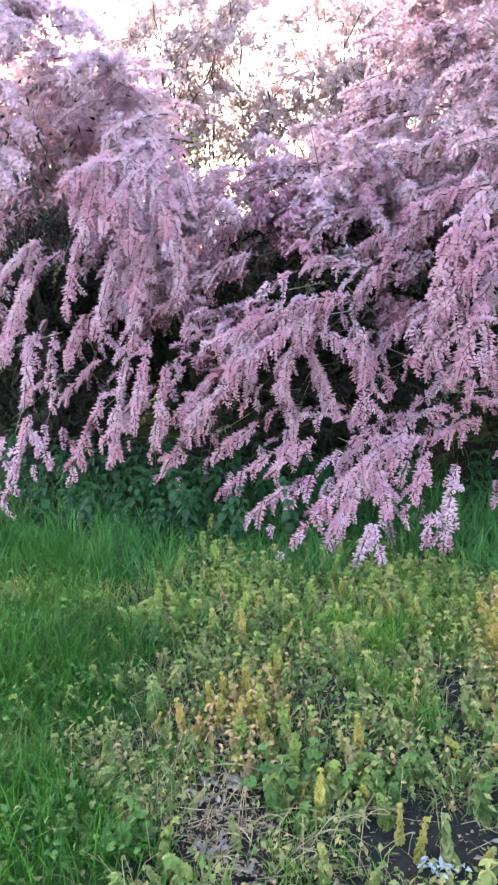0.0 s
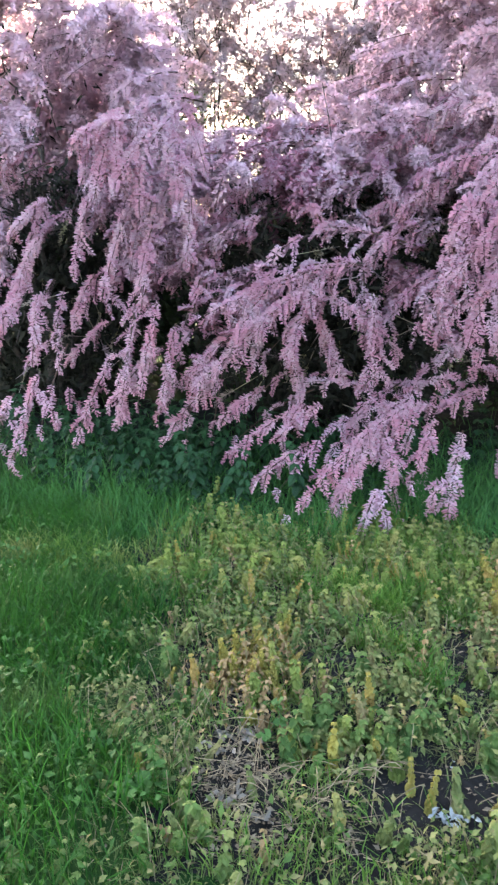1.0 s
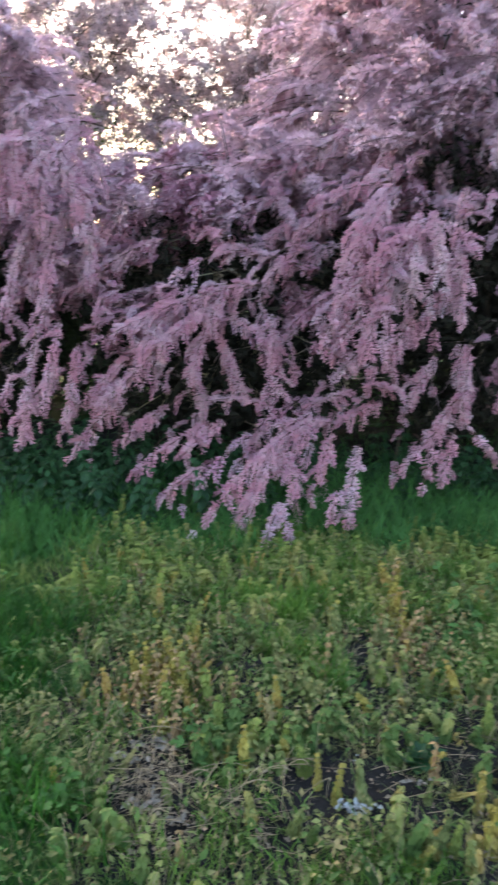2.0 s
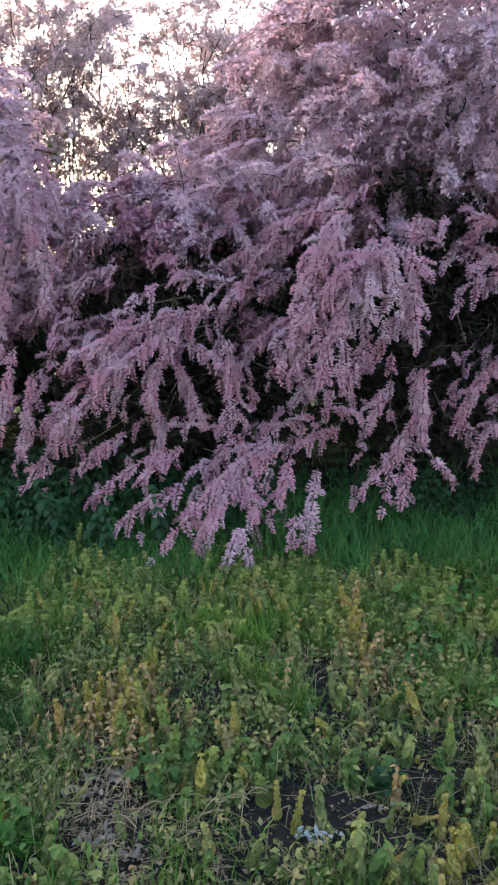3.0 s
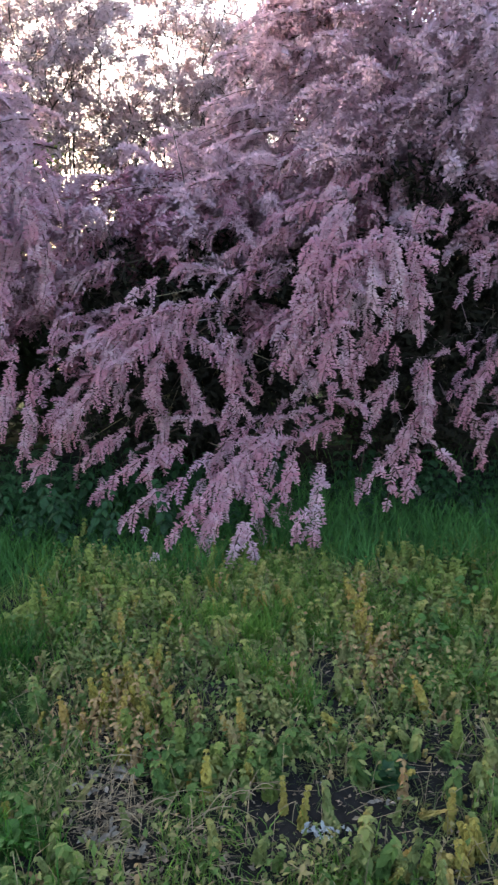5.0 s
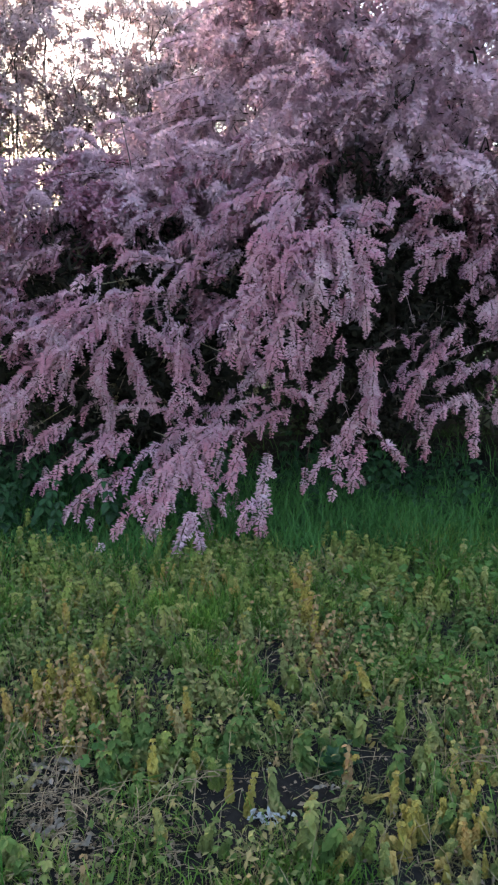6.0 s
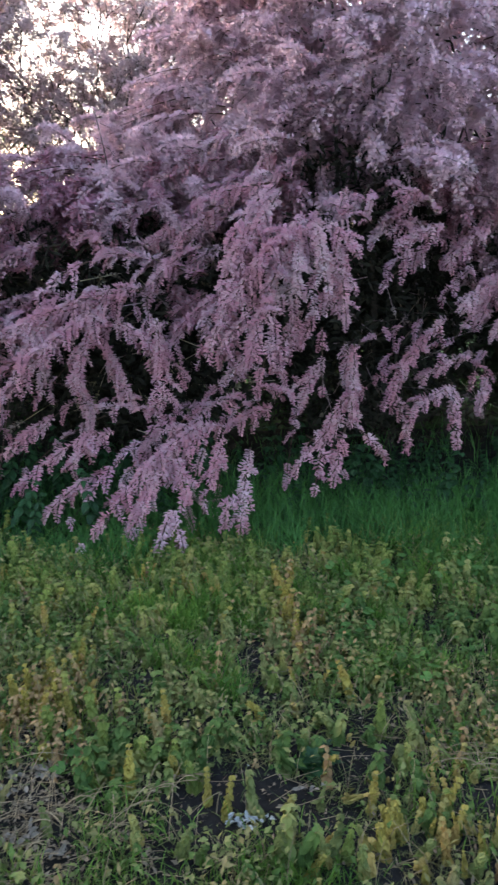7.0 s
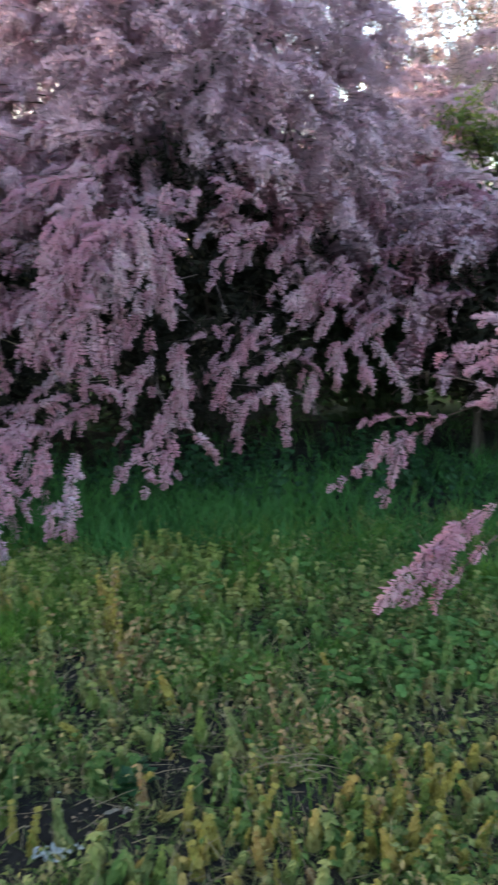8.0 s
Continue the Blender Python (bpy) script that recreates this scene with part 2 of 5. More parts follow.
def plume_mesh(li, k, mat):
    """The shared mesh of one kind of plume: its racemes and its thin stem."""
    if (li, k, mat) not in PLUME_MESHES:
        v, f, stem, soft = PLUMES[True, li][k]
        sv, sf = tube(stem, [0.0022, 0.0019, 0.0016, 0.0012, 0.0007], 3)
        heap = Heap()
        heap.add(v, f, soft)
        heap.add(sv, sf, np.zeros((len(sv), 3)))
        me = heap.mesh("plume", mat)
        me.materials.append(TWIG)
        me.polygons.foreach_set("material_index", np.concatenate([np.zeros(len(f), int), np.ones(len(sf), int)]))
        PLUME_MESHES[li, k, mat] = me
    return PLUME_MESHES[li, k, mat]


def pick_length(L):
    return int(np.argmin([abs(L - c) for c in PLUME_LENGTHS]))


def frame_of(d, rng):
    x = unit(d)
    z = unit(np.array([0, 0, 1.0]) - x * x[2] + rng.normal(0, 0.25, 3))
    z = unit(z - x * np.dot(x, z))
    return np.stack([x, np.cross(z, x), z], 0)


def branch_plan(rng, start, tip, arch, plumes, length, spread=0.75):
    """A branch that arches from start to tip: its line, and for each plume its kind, its axes and its root."""
    s, e = np.asarray(start, float), np.asarray(tip, float)
    c = (s + e) / 2 + np.array([0, 0, arch]) + (e - s) * 0.1 * rng.normal()
    flat = unit(np.cross(e - s + 1e-3, np.array([0, 0, 1.0])))
    plan = []
    for k in range(plumes):
        u = 1.0 if k == 0 else (k - rng.uniform(0.1, 0.9)) / plumes * 0.93 + 0.04
        p = (1 - u) ** 2 * s + 2 * u * (1 - u) * c + u ** 2 * e
        t = unit(2 * (1 - u) * (c - s) + 2 * u * (e - c))
        L = length * 0.86 * rng.uniform(0.5, 1.2) * (0.7 if u > 0.85 else 1.0)
        swing = (1 if k % 2 else -1) * abs(rng.normal(0, spread))
        d = t * 0.75 + flat * swing + np.array([0, -0.15, rng.normal(-0.3, 0.4)]) if k else t
        li = pick_length(L)
        m = frame_of(d, rng) * np.clip(L / PLUME_LENGTHS[li], 0.85, 1.15)
        plan.append((li, int(rng.integers(5)), m, p - unit(d) * L * (0.22 if k else 0.9)))
    return bezier(s, c, e, 9), plan


def branch_heaps(rng, start, tip, arch, plumes, length, spread=0.75, full=False):
    """A branch with its plumes joined: its twig heap and its blossom heap."""
    line, plan = branch_plan(rng, start, tip, arch, plumes, length, spread)
    twig, bloom = Heap(), Heap()
    twig.add(*tube(line[::2], np.linspace(0.006, 0.0015, 5), 3))
    for li, k, m, q in plan:
        v, f, stem, soft = PLUMES[full, li][k]
        bloom.add(v @ m + q, f, unit(soft @ m + (0.35, 0, 0.6)))
    return twig, bloom


def joined_spray(name, twig, bloom, mat):
    """One mesh of a thin branch and its blossom."""
    nt = sum(len(f) for f in twig.f)
    nb = sum(len(f) for f in bloom.f)
    for v, f in zip(twig.v, twig.f):
        bloom.add(v, f - f.min(), np.zeros((len(v), 3)))
    me = bloom.mesh(name, mat)
    me.materials.append(TWIG)
    me.polygons.foreach_set("material_index", np.concatenate([np.zeros(nb, int), np.ones(nt, int)]))
    return me


BRANCHES = [0]


def flowering_branch(bush, start, tip, arch, plumes, length, amount=0.46, behind=True):
    """A large flowering branch of its own shape, as a part of a bush, with its plumes under it."""
    BRANCHES[0] += 1
    rng = np.random.default_rng(100 + BRANCHES[0])
    # high branches take the lightened copy of the blossom
    base, mat = np.array(bush.location), LIT_CROWN_BLOSSOM if tip[2] > 2.1 else BLOSSOM
    line, plan = branch_plan(rng, np.array(start) - base, np.array(tip) - base, arch, max(3, round(plumes * amount * (1.22 if behind else 1.0))), length, 0.85)
    br = part("flowering_branch", make_mesh("flowering_branch", *tube(line, np.linspace(0.006, 0.0015, 9), 4), TWIG), bush)
    for li, k, m, q in plan:
        at = Matrix.Translation(Vector(q)) @ Matrix(m.T.tolist()).to_4x4()
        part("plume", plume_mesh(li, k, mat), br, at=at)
    if not behind:
        return
    # weaker branches behind and beside it
    for k in range(2 if tip[2] > 0.75 else 1):
        back = np.array([rng.normal(0, 0.16), rng.uniform(0.06, 0.22) if k else rng.uniform(0.3, 0.5), rng.normal(0.02, 0.09)])
        twig, bloom = branch_heaps(rng, np.array(start) - base + back, np.array(tip) - base + back * (1, 0.8, 1), arch, max(4, round(plumes * 0.28)), length, 0.95, tip[1] < 4.9)
        part("flowering_branch", joined_spray("flowering_branch", twig, bloom, mat), bush)


SPRAYS = {}


def spray(bush, at, azimuth, pitch, scale, rng):
    # the higher a spray, the likelier it gets the lightened copy
    mat = LIT_CROWN_BLOSSOM if rng.uniform(1.35, 2.15) < at[2] else BLOSSOM
    if mat not in SPRAYS:
        SPRAYS[mat] = []
        for k in range(9):
            srng = np.random.default_rng(40 + k)
            tw, bl = branch_heaps(srng, (0, 0, 0), (0.5, srng.normal(0, 0.05), -0.10 - 0.05 * (k % 3)), 0.10, 16, 0.25, 0.6)
            SPRAYS[mat].append(joined_spray("spray", tw, bl, mat))
    m = Matrix.Translation(Vector(at) - bush.location) @ Euler((rng.normal(0, 0.3), -pitch, azimuth)).to_matrix().to_4x4() @ Matrix.Diagonal((scale, scale, scale, 1))
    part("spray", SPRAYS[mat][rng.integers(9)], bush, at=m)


def limb_path(rng, s, e, wob, n=8):
    c = (np.asarray(s) + np.asarray(e)) / 2 + np.array([0, 0, 0.35 * np.linalg.norm(np.asarray(e) - s) * 0.5])
    p = bezier(s, c, e, n)
    p[1:-1] += rng.normal(0, wob, (n - 2, 3))
    return p


def tamarisk(label, base, centre, radii, sprays, seed, low=0.55, inner=20000, back=0.35, pitch0=0.15, faded=200, shell=0.74, fine=1.0, slivers=9000, stems=9, forks=4, reach=1.0, deep_mat=None, dusky=130):
    """A tamarisk bush: leaning stems from one base, inner twigs coloured dark as shade, and sprays of blossom over its
    crown.
    """
    rng = np.random.default_rng(seed)
    bush = tagged(new("tamarisk_bush"), label, "bush", "flowering tamarisk bushes")
    bush.location = base
    c, r, b0 = np.array(centre), np.array(radii), np.array(base)
    for k in range(stems):
        d = unit(rng.normal(size=3) * np.array([1, 0.9, 0.35]) + np.array([0, -0.25, 0.55]))
        e = c + d * r * rng.uniform(0.6, 0.9)
        e[2] = max(e[2], 0.5)
        s = b0 + np.array([rng.normal(0, 0.12), rng.normal(0, 0.12), -0.05])
        pts = limb_path(rng, s, e, 0.05, 9)
        stem = part("stem", make_mesh("stem", *tube(pts - b0, np.linspace(0.035, 0.008, 9) * rng.uniform(0.7, 1.2), 7), BARK), bush)
        for j in range(forks):
            i = rng.integers(3, 8)
            e2 = pts[i] + unit(rng.normal(size=3) + d) * rng.uniform(0.3, 0.8) * reach * min(r) * 0.6
            e2[2] = max(e2[2], 0.35)
            side = limb_path(rng, pts[i], e2, 0.03, 6)
            part("side_branch", make_mesh("side_branch", *tube(side - b0, np.linspace(0.011, 0.003, 6), 5), BARK), stem)
    # leafy twigs inside the crown, near-black to put shade into its gaps
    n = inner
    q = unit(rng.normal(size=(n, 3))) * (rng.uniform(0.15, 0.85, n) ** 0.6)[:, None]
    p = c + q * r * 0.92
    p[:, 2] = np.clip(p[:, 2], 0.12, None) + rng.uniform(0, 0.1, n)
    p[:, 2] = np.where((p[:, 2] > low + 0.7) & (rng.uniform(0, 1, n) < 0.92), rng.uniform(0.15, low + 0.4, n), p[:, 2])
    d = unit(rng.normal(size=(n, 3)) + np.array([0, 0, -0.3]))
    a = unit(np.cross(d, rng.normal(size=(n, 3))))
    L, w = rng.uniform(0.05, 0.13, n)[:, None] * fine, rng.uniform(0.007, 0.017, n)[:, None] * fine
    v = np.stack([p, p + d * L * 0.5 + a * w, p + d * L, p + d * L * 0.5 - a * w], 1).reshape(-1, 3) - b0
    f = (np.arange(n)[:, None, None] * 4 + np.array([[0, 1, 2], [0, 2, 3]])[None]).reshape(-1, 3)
    tagged(part("inner_foliage", make_mesh("inner_foliage", v, f, SHADE_LEAF), bush, "feathery inner twigs coloured near-black as interior shade"), kind="stuff")
    # plumes deep in the upper crown
    deep = Heap()
    for k in range(faded):
        q = unit(rng.normal(size=3)) * rng.uniform(0.5, 0.92)
        p = c + q * r
        if p[2] < low + 0.5:
            continue
        v, f, stem, soft = PLUMES[False, 1 + int(rng.integers(3))][rng.integers(5)]
        m = frame_of(q * (1, 1, 0.5) + rng.normal(0, 0.4, 3), rng)
        deep.add(v @ m * rng.uniform(0.8, 1.2) + p - b0, f, soft @ m)
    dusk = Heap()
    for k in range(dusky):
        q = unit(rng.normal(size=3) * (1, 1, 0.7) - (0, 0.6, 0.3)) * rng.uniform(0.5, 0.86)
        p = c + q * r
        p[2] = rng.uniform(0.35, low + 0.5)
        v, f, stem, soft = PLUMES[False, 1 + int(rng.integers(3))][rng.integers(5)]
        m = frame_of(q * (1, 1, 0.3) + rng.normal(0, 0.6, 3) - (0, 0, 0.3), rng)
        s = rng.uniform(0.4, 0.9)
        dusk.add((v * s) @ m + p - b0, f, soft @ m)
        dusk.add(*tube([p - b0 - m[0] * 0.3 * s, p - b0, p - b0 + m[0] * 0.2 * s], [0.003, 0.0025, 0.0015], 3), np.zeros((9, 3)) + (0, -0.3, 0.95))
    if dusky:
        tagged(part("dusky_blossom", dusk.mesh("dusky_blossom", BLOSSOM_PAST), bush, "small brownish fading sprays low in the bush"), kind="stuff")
    n = slivers
    q = unit(rng.normal(size=(n, 3))) * (rng.uniform(0.1, 0.78, n) ** 0.5)[:, None]
    q[:, 1] = np.abs(q[:, 1])
    p = c + q * r * (0.97, 0.85, 0.97)
    p[:, 2] = np.where(p[:, 2] < low + 0.3, low + 0.3 + rng.uniform(0, 1, n) * (c[2] + 0.5 * r[2] - low), p[:, 2])
    d = unit(rng.normal(size=(n, 3)))
    a = unit(np.cross(d, rng.normal(size=(n, 3))))
    if n:
        deep.add(np.stack([p, p + d * 0.035 + a * 0.012, p + d * 0.07, p + d * 0.035 - a * 0.012], 1).reshape(-1, 3) - b0, (np.arange(n)[:, None, None] * 4 + np.array([[0, 1, 2], [0, 2, 3]])[None]).reshape(-1, 3), np.repeat(unit(q + (0, -0.3, 0.6)), 4, 0))
    # in the lightened copy too, unless deep_mat gives another material
    if deep.n:
        tagged(part("deep_blossom", deep.mesh("deep_blossom", deep_mat or LIT_CROWN_BLOSSOM), bush, "pink blossom filling the inside of the crown"), kind="stuff")
    # sprays hang in clusters over the crown, with shaded gaps between them
    made = 0
    while made < sprays:
        d0 = unit(rng.normal(size=3))
        if d0[1] > back or (c + d0 * r)[2] < low:
            continue
        out = rng.uniform(shell + 0.06, 1.0)
        az0 = math.atan2(d0[1], d0[0]) + rng.normal(0, 0.45)
        for k in range(6):
            d = unit(d0 + rng.normal(0, 0.11, 3))
            p = c + d * r * (out + rng.normal(0, 0.03))
            az = az0 + rng.normal(0, 0.35)
            spray(bush, tuple(p - 0.18 * np.array([math.cos(az), math.sin(az), 0])), az, pitch0 * d[2] * 3 + rng.normal(0, 0.2) - 0.15, rng.uniform(0.8, 1.25), rng)
            made += 1
    return bush


left_bush = tamarisk("tall arching pink tamarisk bush in full bloom above nettles", (-2.7, 6.3, 0), (-2.9, 6.45, 1.5), (1.42, 1.45, 2.25), 190, 11, low=1.2, slivers=34000)
crest_rng = np.random.default_rng(79)
for k in range(84):
    sx = crest_rng.uniform(-3.3, -1.55)
    top_z = float(np.interp(sx, (-3.3, -2.6, -2.15, -1.85, -1.62, -1.53), (3.6, 3.6, 3.45, 3.2, 2.85, 2.4)))
    sz = max(top_z - 0.16 - abs(crest_rng.normal(0, 0.4)), 1.4)
    spray(left_bush, (sx, crest_rng.uniform(5.5, 6.4), sz), crest_rng.normal(-1.5, 0.8), crest_rng.normal(0.0, 0.25), crest_rng.uniform(0.7, 1.1), crest_rng)
middle_bush = tamarisk("low spreading pink tamarisk bush with branches sweeping the grass", (-0.3, 6.2, 0), (-0.35, 6.1, 0.9), (1.35, 1.25, 1.3), 95, 12, low=1.1, slivers=15000)
right_bush = tamarisk("tall dense pink tamarisk bush with drooping flower sprays", (1.6, 6.6, 0), (1.52, 6.7, 1.9), (1.52, 1.85, 2.6), 270, 13, low=1.5, inner=26000, faded=160, shell=0.7, slivers=60000)
# the low bush's own top, and where it meets the tall bush to the side
top_rng = np.random.default_rng(81)
for k in range(86):
    sx = top_rng.uniform(-1.75, 0.5) if k < 62 else top_rng.uniform(-1.75, -0.7)
    sz = float(np.interp(sx, (-1.75, -0.9, -0.3, 0.5), (2.2, 2.16, 2.16, 2.25))) - 0.1 - abs(top_rng.normal(0, 0.26))
    spray(middle_bush, (sx, top_rng.uniform(5.0, 6.0) if sx > -1.0 else top_rng.uniform(5.6, 6.4), max(sz, 1.1)), top_rng.normal(-1.9, 0.8), top_rng.normal(0.0, 0.25), top_rng.uniform(0.55, 0.95), top_rng)
# the tall bush's shoulder over the low one
shoulder_rng = np.random.default_rng(77)
for k in range(66):
    sx = shoulder_rng.uniform(-0.85, 0.9)
    top_z = float(np.interp(sx, (-0.86, -0.64, -0.32, -0.19, 0.16, 0.6), (1.95, 2.05, 2.35, 2.75, 3.05, 3.5)))
    sz = top_z - 0.14 - abs(shoulder_rng.normal(0, 0.33))
    az = shoulder_rng.normal(-2.1, 0.6)
    spray(right_bush, (sx + 0.15, shoulder_rng.uniform(5.95, 6.7), max(sz, 1.5)), az, shoulder_rng.normal(0.05, 0.25), shoulder_rng.uniform(0.75, 1.15), shoulder_rng)
# sprays over the front of its crown
front_rng = np.random.default_rng(80)
for k in range(150):
    sx, sz = front_rng.uniform(0.1, 2.9), front_rng.uniform(1.75, 4.3)
    inside = 1 - ((sx - 1.52) / 1.6) ** 2 - ((sz - 1.9) / 2.7) ** 2
    if inside > 0:
        spray(right_bush, (sx, 6.7 - 1.75 * math.sqrt(inside) + front_rng.uniform(0.05, 0.4), sz), front_rng.normal(-1.7, 0.7), front_rng.normal(0.0, 0.25), front_rng.uniform(0.7, 1.1), front_rng)
near_bush = tamarisk("pink tamarisk bush with loose low flowering branches", (3.6, 5.2, 0), (3.85, 5.3, 1.1), (1.15, 1.25, 1.0), 80, 14, low=1.0, inner=34000)


# loose sprays of the bush where it meets the tall one
meet_rng = np.random.default_rng(78)
for k in range(54):
    sz = meet_rng.uniform(1.2, 2.45)
    sx = meet_rng.uniform(2.3, 4.0)
    sz = min(sz, 2.4 - 1.0 * max(0.0, sx - 2.9))
    spray(near_bush, (sx, meet_rng.uniform(5.2, 5.9), sz), meet_rng.normal(-2.1, 0.6), meet_rng.normal(-0.1, 0.25), meet_rng.uniform(0.6, 1.0), meet_rng)


def far_tamarisk(label, base, spread, height, seed):
    """A thin tall tamarisk: forking stems, fine twigs, and loose feathery tufts along them."""
    rng = np.random.default_rng(seed)
    bush = tagged(new("tamarisk_bush"), label, "bush", "flowering tamarisk bushes")
    bush.location = base
    for k in range(5):
        lean = (k - 2) / 2 + rng.normal(0, 0.1)
        crotch = np.array((lean * spread * 0.62, rng.normal(0, 0.25), height * rng.uniform(0.40, 0.55)))
        pts = limb_path(rng, np.array((lean * spread * 0.3, rng.normal(0, 0.1), -0.05)), crotch, 0.04, 8)
        stem = part("stem", make_mesh("stem", *tube(pts, np.linspace(0.03, 0.014, 8), 6), BARK), bush)
        twigs, tufts = Heap(), Heap()
        for j in range(5):
            e = crotch + np.array((rng.normal(lean * 0.25, 0.42), rng.normal(0, 0.25), rng.uniform(0.22, 0.58) * height))
            e[2] = min(e[2], height * rng.uniform(0.93, 1.03))
            limb = limb_path(rng, pts[rng.integers(5, 8)], e, 0.05, 9)
            part("limb", make_mesh("limb", *tube(limb, np.linspace(0.013, 0.004, 9), 5), BARK), stem)
            full = rng.uniform(0.5, 1.2)
            for i in range(12):
                q = limb[rng.integers(2, 9)]
                d = unit(rng.normal(size=3) * (1, 0.7, 0.6) + (0, 0, 0.5))
                tw = bezier(q, q + d * 0.25 + (0, 0, 0.08), q + d * rng.uniform(0.3, 0.65), 5)
                twigs.add(*tube(tw, np.linspace(0.0042, 0.0018, 5), 3))
                for h in range(4):
                    s = tw[rng.integers(1, 5)]
                    d2 = unit(d + rng.normal(0, 0.8, 3))
                    L = rng.uniform(0.10, 0.28)
                    twigs.add(*tube([s, s + d2 * L * 0.5 + (0, 0, 0.01), s + d2 * L], [0.0028, 0.002, 0.0012], 3))
                    n = int(54 * full * rng.uniform(0.4, 1.5)) if q[2] > height * 0.44 else 12
                    u = rng.uniform(0.1, 1.05, n)[:, None]
                    p = s + d2 * L * u + rng.normal(0, 0.018, (n, 3))
                    r = unit(rng.normal(size=(n, 3)) + d2 * 0.8)
                    a = unit(np.cross(r, rng.normal(size=(n, 3))))
                    w = rng.uniform(0.005, 0.009, (n, 1))
                    l2 = rng.uniform(0.035, 0.065, (n, 1))
                    v = np.stack([p, p + r * l2 * 0.5 + a * w, p + r * l2, p + r * l2 * 0.5 - a * w], 1).reshape(-1, 3)
                    tufts.add(v, (np.arange(n)[:, None, None] * 4 + np.array([[0, 1, 2], [0, 2, 3]])[None]).reshape(-1, 3), np.repeat(unit(a * 0.6 + (0, -0.5, 0.6)), 4, 0))
        tagged(part("twig_tangle", twigs.mesh("twig_tangle", BARK), bush), kind="stuff")
        tagged(part("feathery_foliage", tufts.mesh("feathery_foliage", FAR_TUFT), bush, "loose faded pink feathery tufts"), kind="stuff")
    return bush


tamarisk("half-hidden pink tamarisk bush behind two larger ones", (3.5, 7.7, 0), (3.55, 7.6, 1.55), (1.2, 0.8, 1.65), 72, 16, low=1.0, inner=9000, slivers=20000, dusky=40, faded=80, deep_mat=BLOSSOM)
far_tamarisk("tall sparse tamarisk with dark forked stems against the sky", (-1.15, 9.5, 0), 1.25, 4.5, 15)
far_tamarisk("tall wispy tamarisk with thin pale blossom against the sky", (-0.35, 9.7, 0), 0.9, 4.5, 18)
far_tamarisk("tall thin tamarisk with dark branches at the thicket's end", (5.2, 9.5, 0), 0.9, 4.5, 19)
far_tamarisk("tall feathery tamarisk with pale faded blossom against the sky", (-2.75, 9.2, 0), 1.25, 4.5, 17)

# middle_bush: flowering branches, from the limb to the hanging tip
flowering_branch(middle_bush, (-0.07, 4.6, 1.29), (-0.89, 4.3, 1.02), 0.1, 34, 0.22, 0.57)
flowering_branch(middle_bush, (-0.14, 4.6, 1.27), (-0.85, 4.2, 0.69), 0.16, 30, 0.22, 0.57)
flowering_branch(middle_bush, (-0.58, 4.5, 1.15), (-0.71, 4.25, 0.9), 0.05, 18, 0.2, 0.57)
flowering_branch(middle_bush, (-0.29, 4.5, 1.21), (-0.45, 4.25, 0.76), 0.1, 22, 0.2, 0.57)
flowering_branch(middle_bush, (-0.35, 4.5, 1.15), (-0.61, 4.2, 0.93), 0.08, 22, 0.2, 0.57)
flowering_branch(middle_bush, (-0.2, 4.55, 1.11), (0.06, 4.4, 0.87), 0.05, 16, 0.18, 0.57)
flowering_branch(middle_bush, (-0.0, 4.5, 1.12), (0.03, 4.3, 0.67), 0.06, 18, 0.18, 0.57)
flowering_branch(middle_bush, (0.29, 4.8, 1.36), (-0.35, 4.8, 1.47), 0.08, 24, 0.2, 0.57)
flowering_branch(middle_bush, (-0.29, 4.9, 1.43), (-0.39, 4.8, 1.61), 0.05, 12, 0.18, 0.57)
flowering_branch(middle_bush, (-0.68, 5.0, 1.54), (-1.14, 4.8, 1.27), 0.1, 24, 0.22, 0.57)
flowering_branch(middle_bush, (-0.94, 5.1, 1.75), (-1.17, 4.8, 1.34), 0.1, 24, 0.22, 0.57)
flowering_branch(middle_bush, (-0.43, 5.3, 1.83), (-1.01, 5.2, 1.65), 0.1, 26, 0.22, 0.57)
flowering_branch(middle_bush, (-0.1, 5.3, 1.82), (-0.52, 5.1, 1.57), 0.08, 26, 0.22, 0.57)
flowering_branch(middle_bush, (-0.58, 5.6, 2.0), (-1.26, 5.5, 1.93), 0.08, 26, 0.22, 0.57)
flowering_branch(middle_bush, (-0.0, 5.6, 2.03), (-0.65, 5.5, 1.84), 0.08, 26, 0.22, 0.57)
flowering_branch(middle_bush, (-0.97, 5.6, 2.01), (-1.37, 5.5, 1.97), 0.05, 14, 0.2, 0.57)
flowering_branch(middle_bush, (-0.26, 5.5, 2.06), (-0.39, 5.5, 2.2), 0.03, 10, 0.2, 0.57)
flowering_branch(middle_bush, (0.26, 5.1, 1.67), (-0.09, 5.0, 1.53), 0.06, 20, 0.2, 0.57)
flowering_branch(middle_bush, (0.26, 4.9, 1.52), (-0.08, 4.7, 1.27), 0.08, 22, 0.2, 0.57)
flowering_branch(middle_bush, (0.39, 4.7, 1.26), (0.09, 4.5, 1.05), 0.05, 14, 0.18, 0.57)
flowering_branch(middle_bush, (-0.64, 4.6, 0.98), (-1.07, 4.4, 0.62), 0.08, 22, 0.2, 0.57)
flowering_branch(middle_bush, (-0.86, 4.5, 0.64), (-1.16, 4.3, 0.28), 0.08, 16, 0.18, 0.57)
flowering_branch(middle_bush, (-0.67, 4.5, 0.54), (-0.85, 4.4, 0.39), 0.05, 10, 0.16, 0.57)
flowering_branch(middle_bush, (-0.34, 4.5, 0.5), (-0.78, 4.2, 0.23), 0.08, 18, 0.18, 0.57)
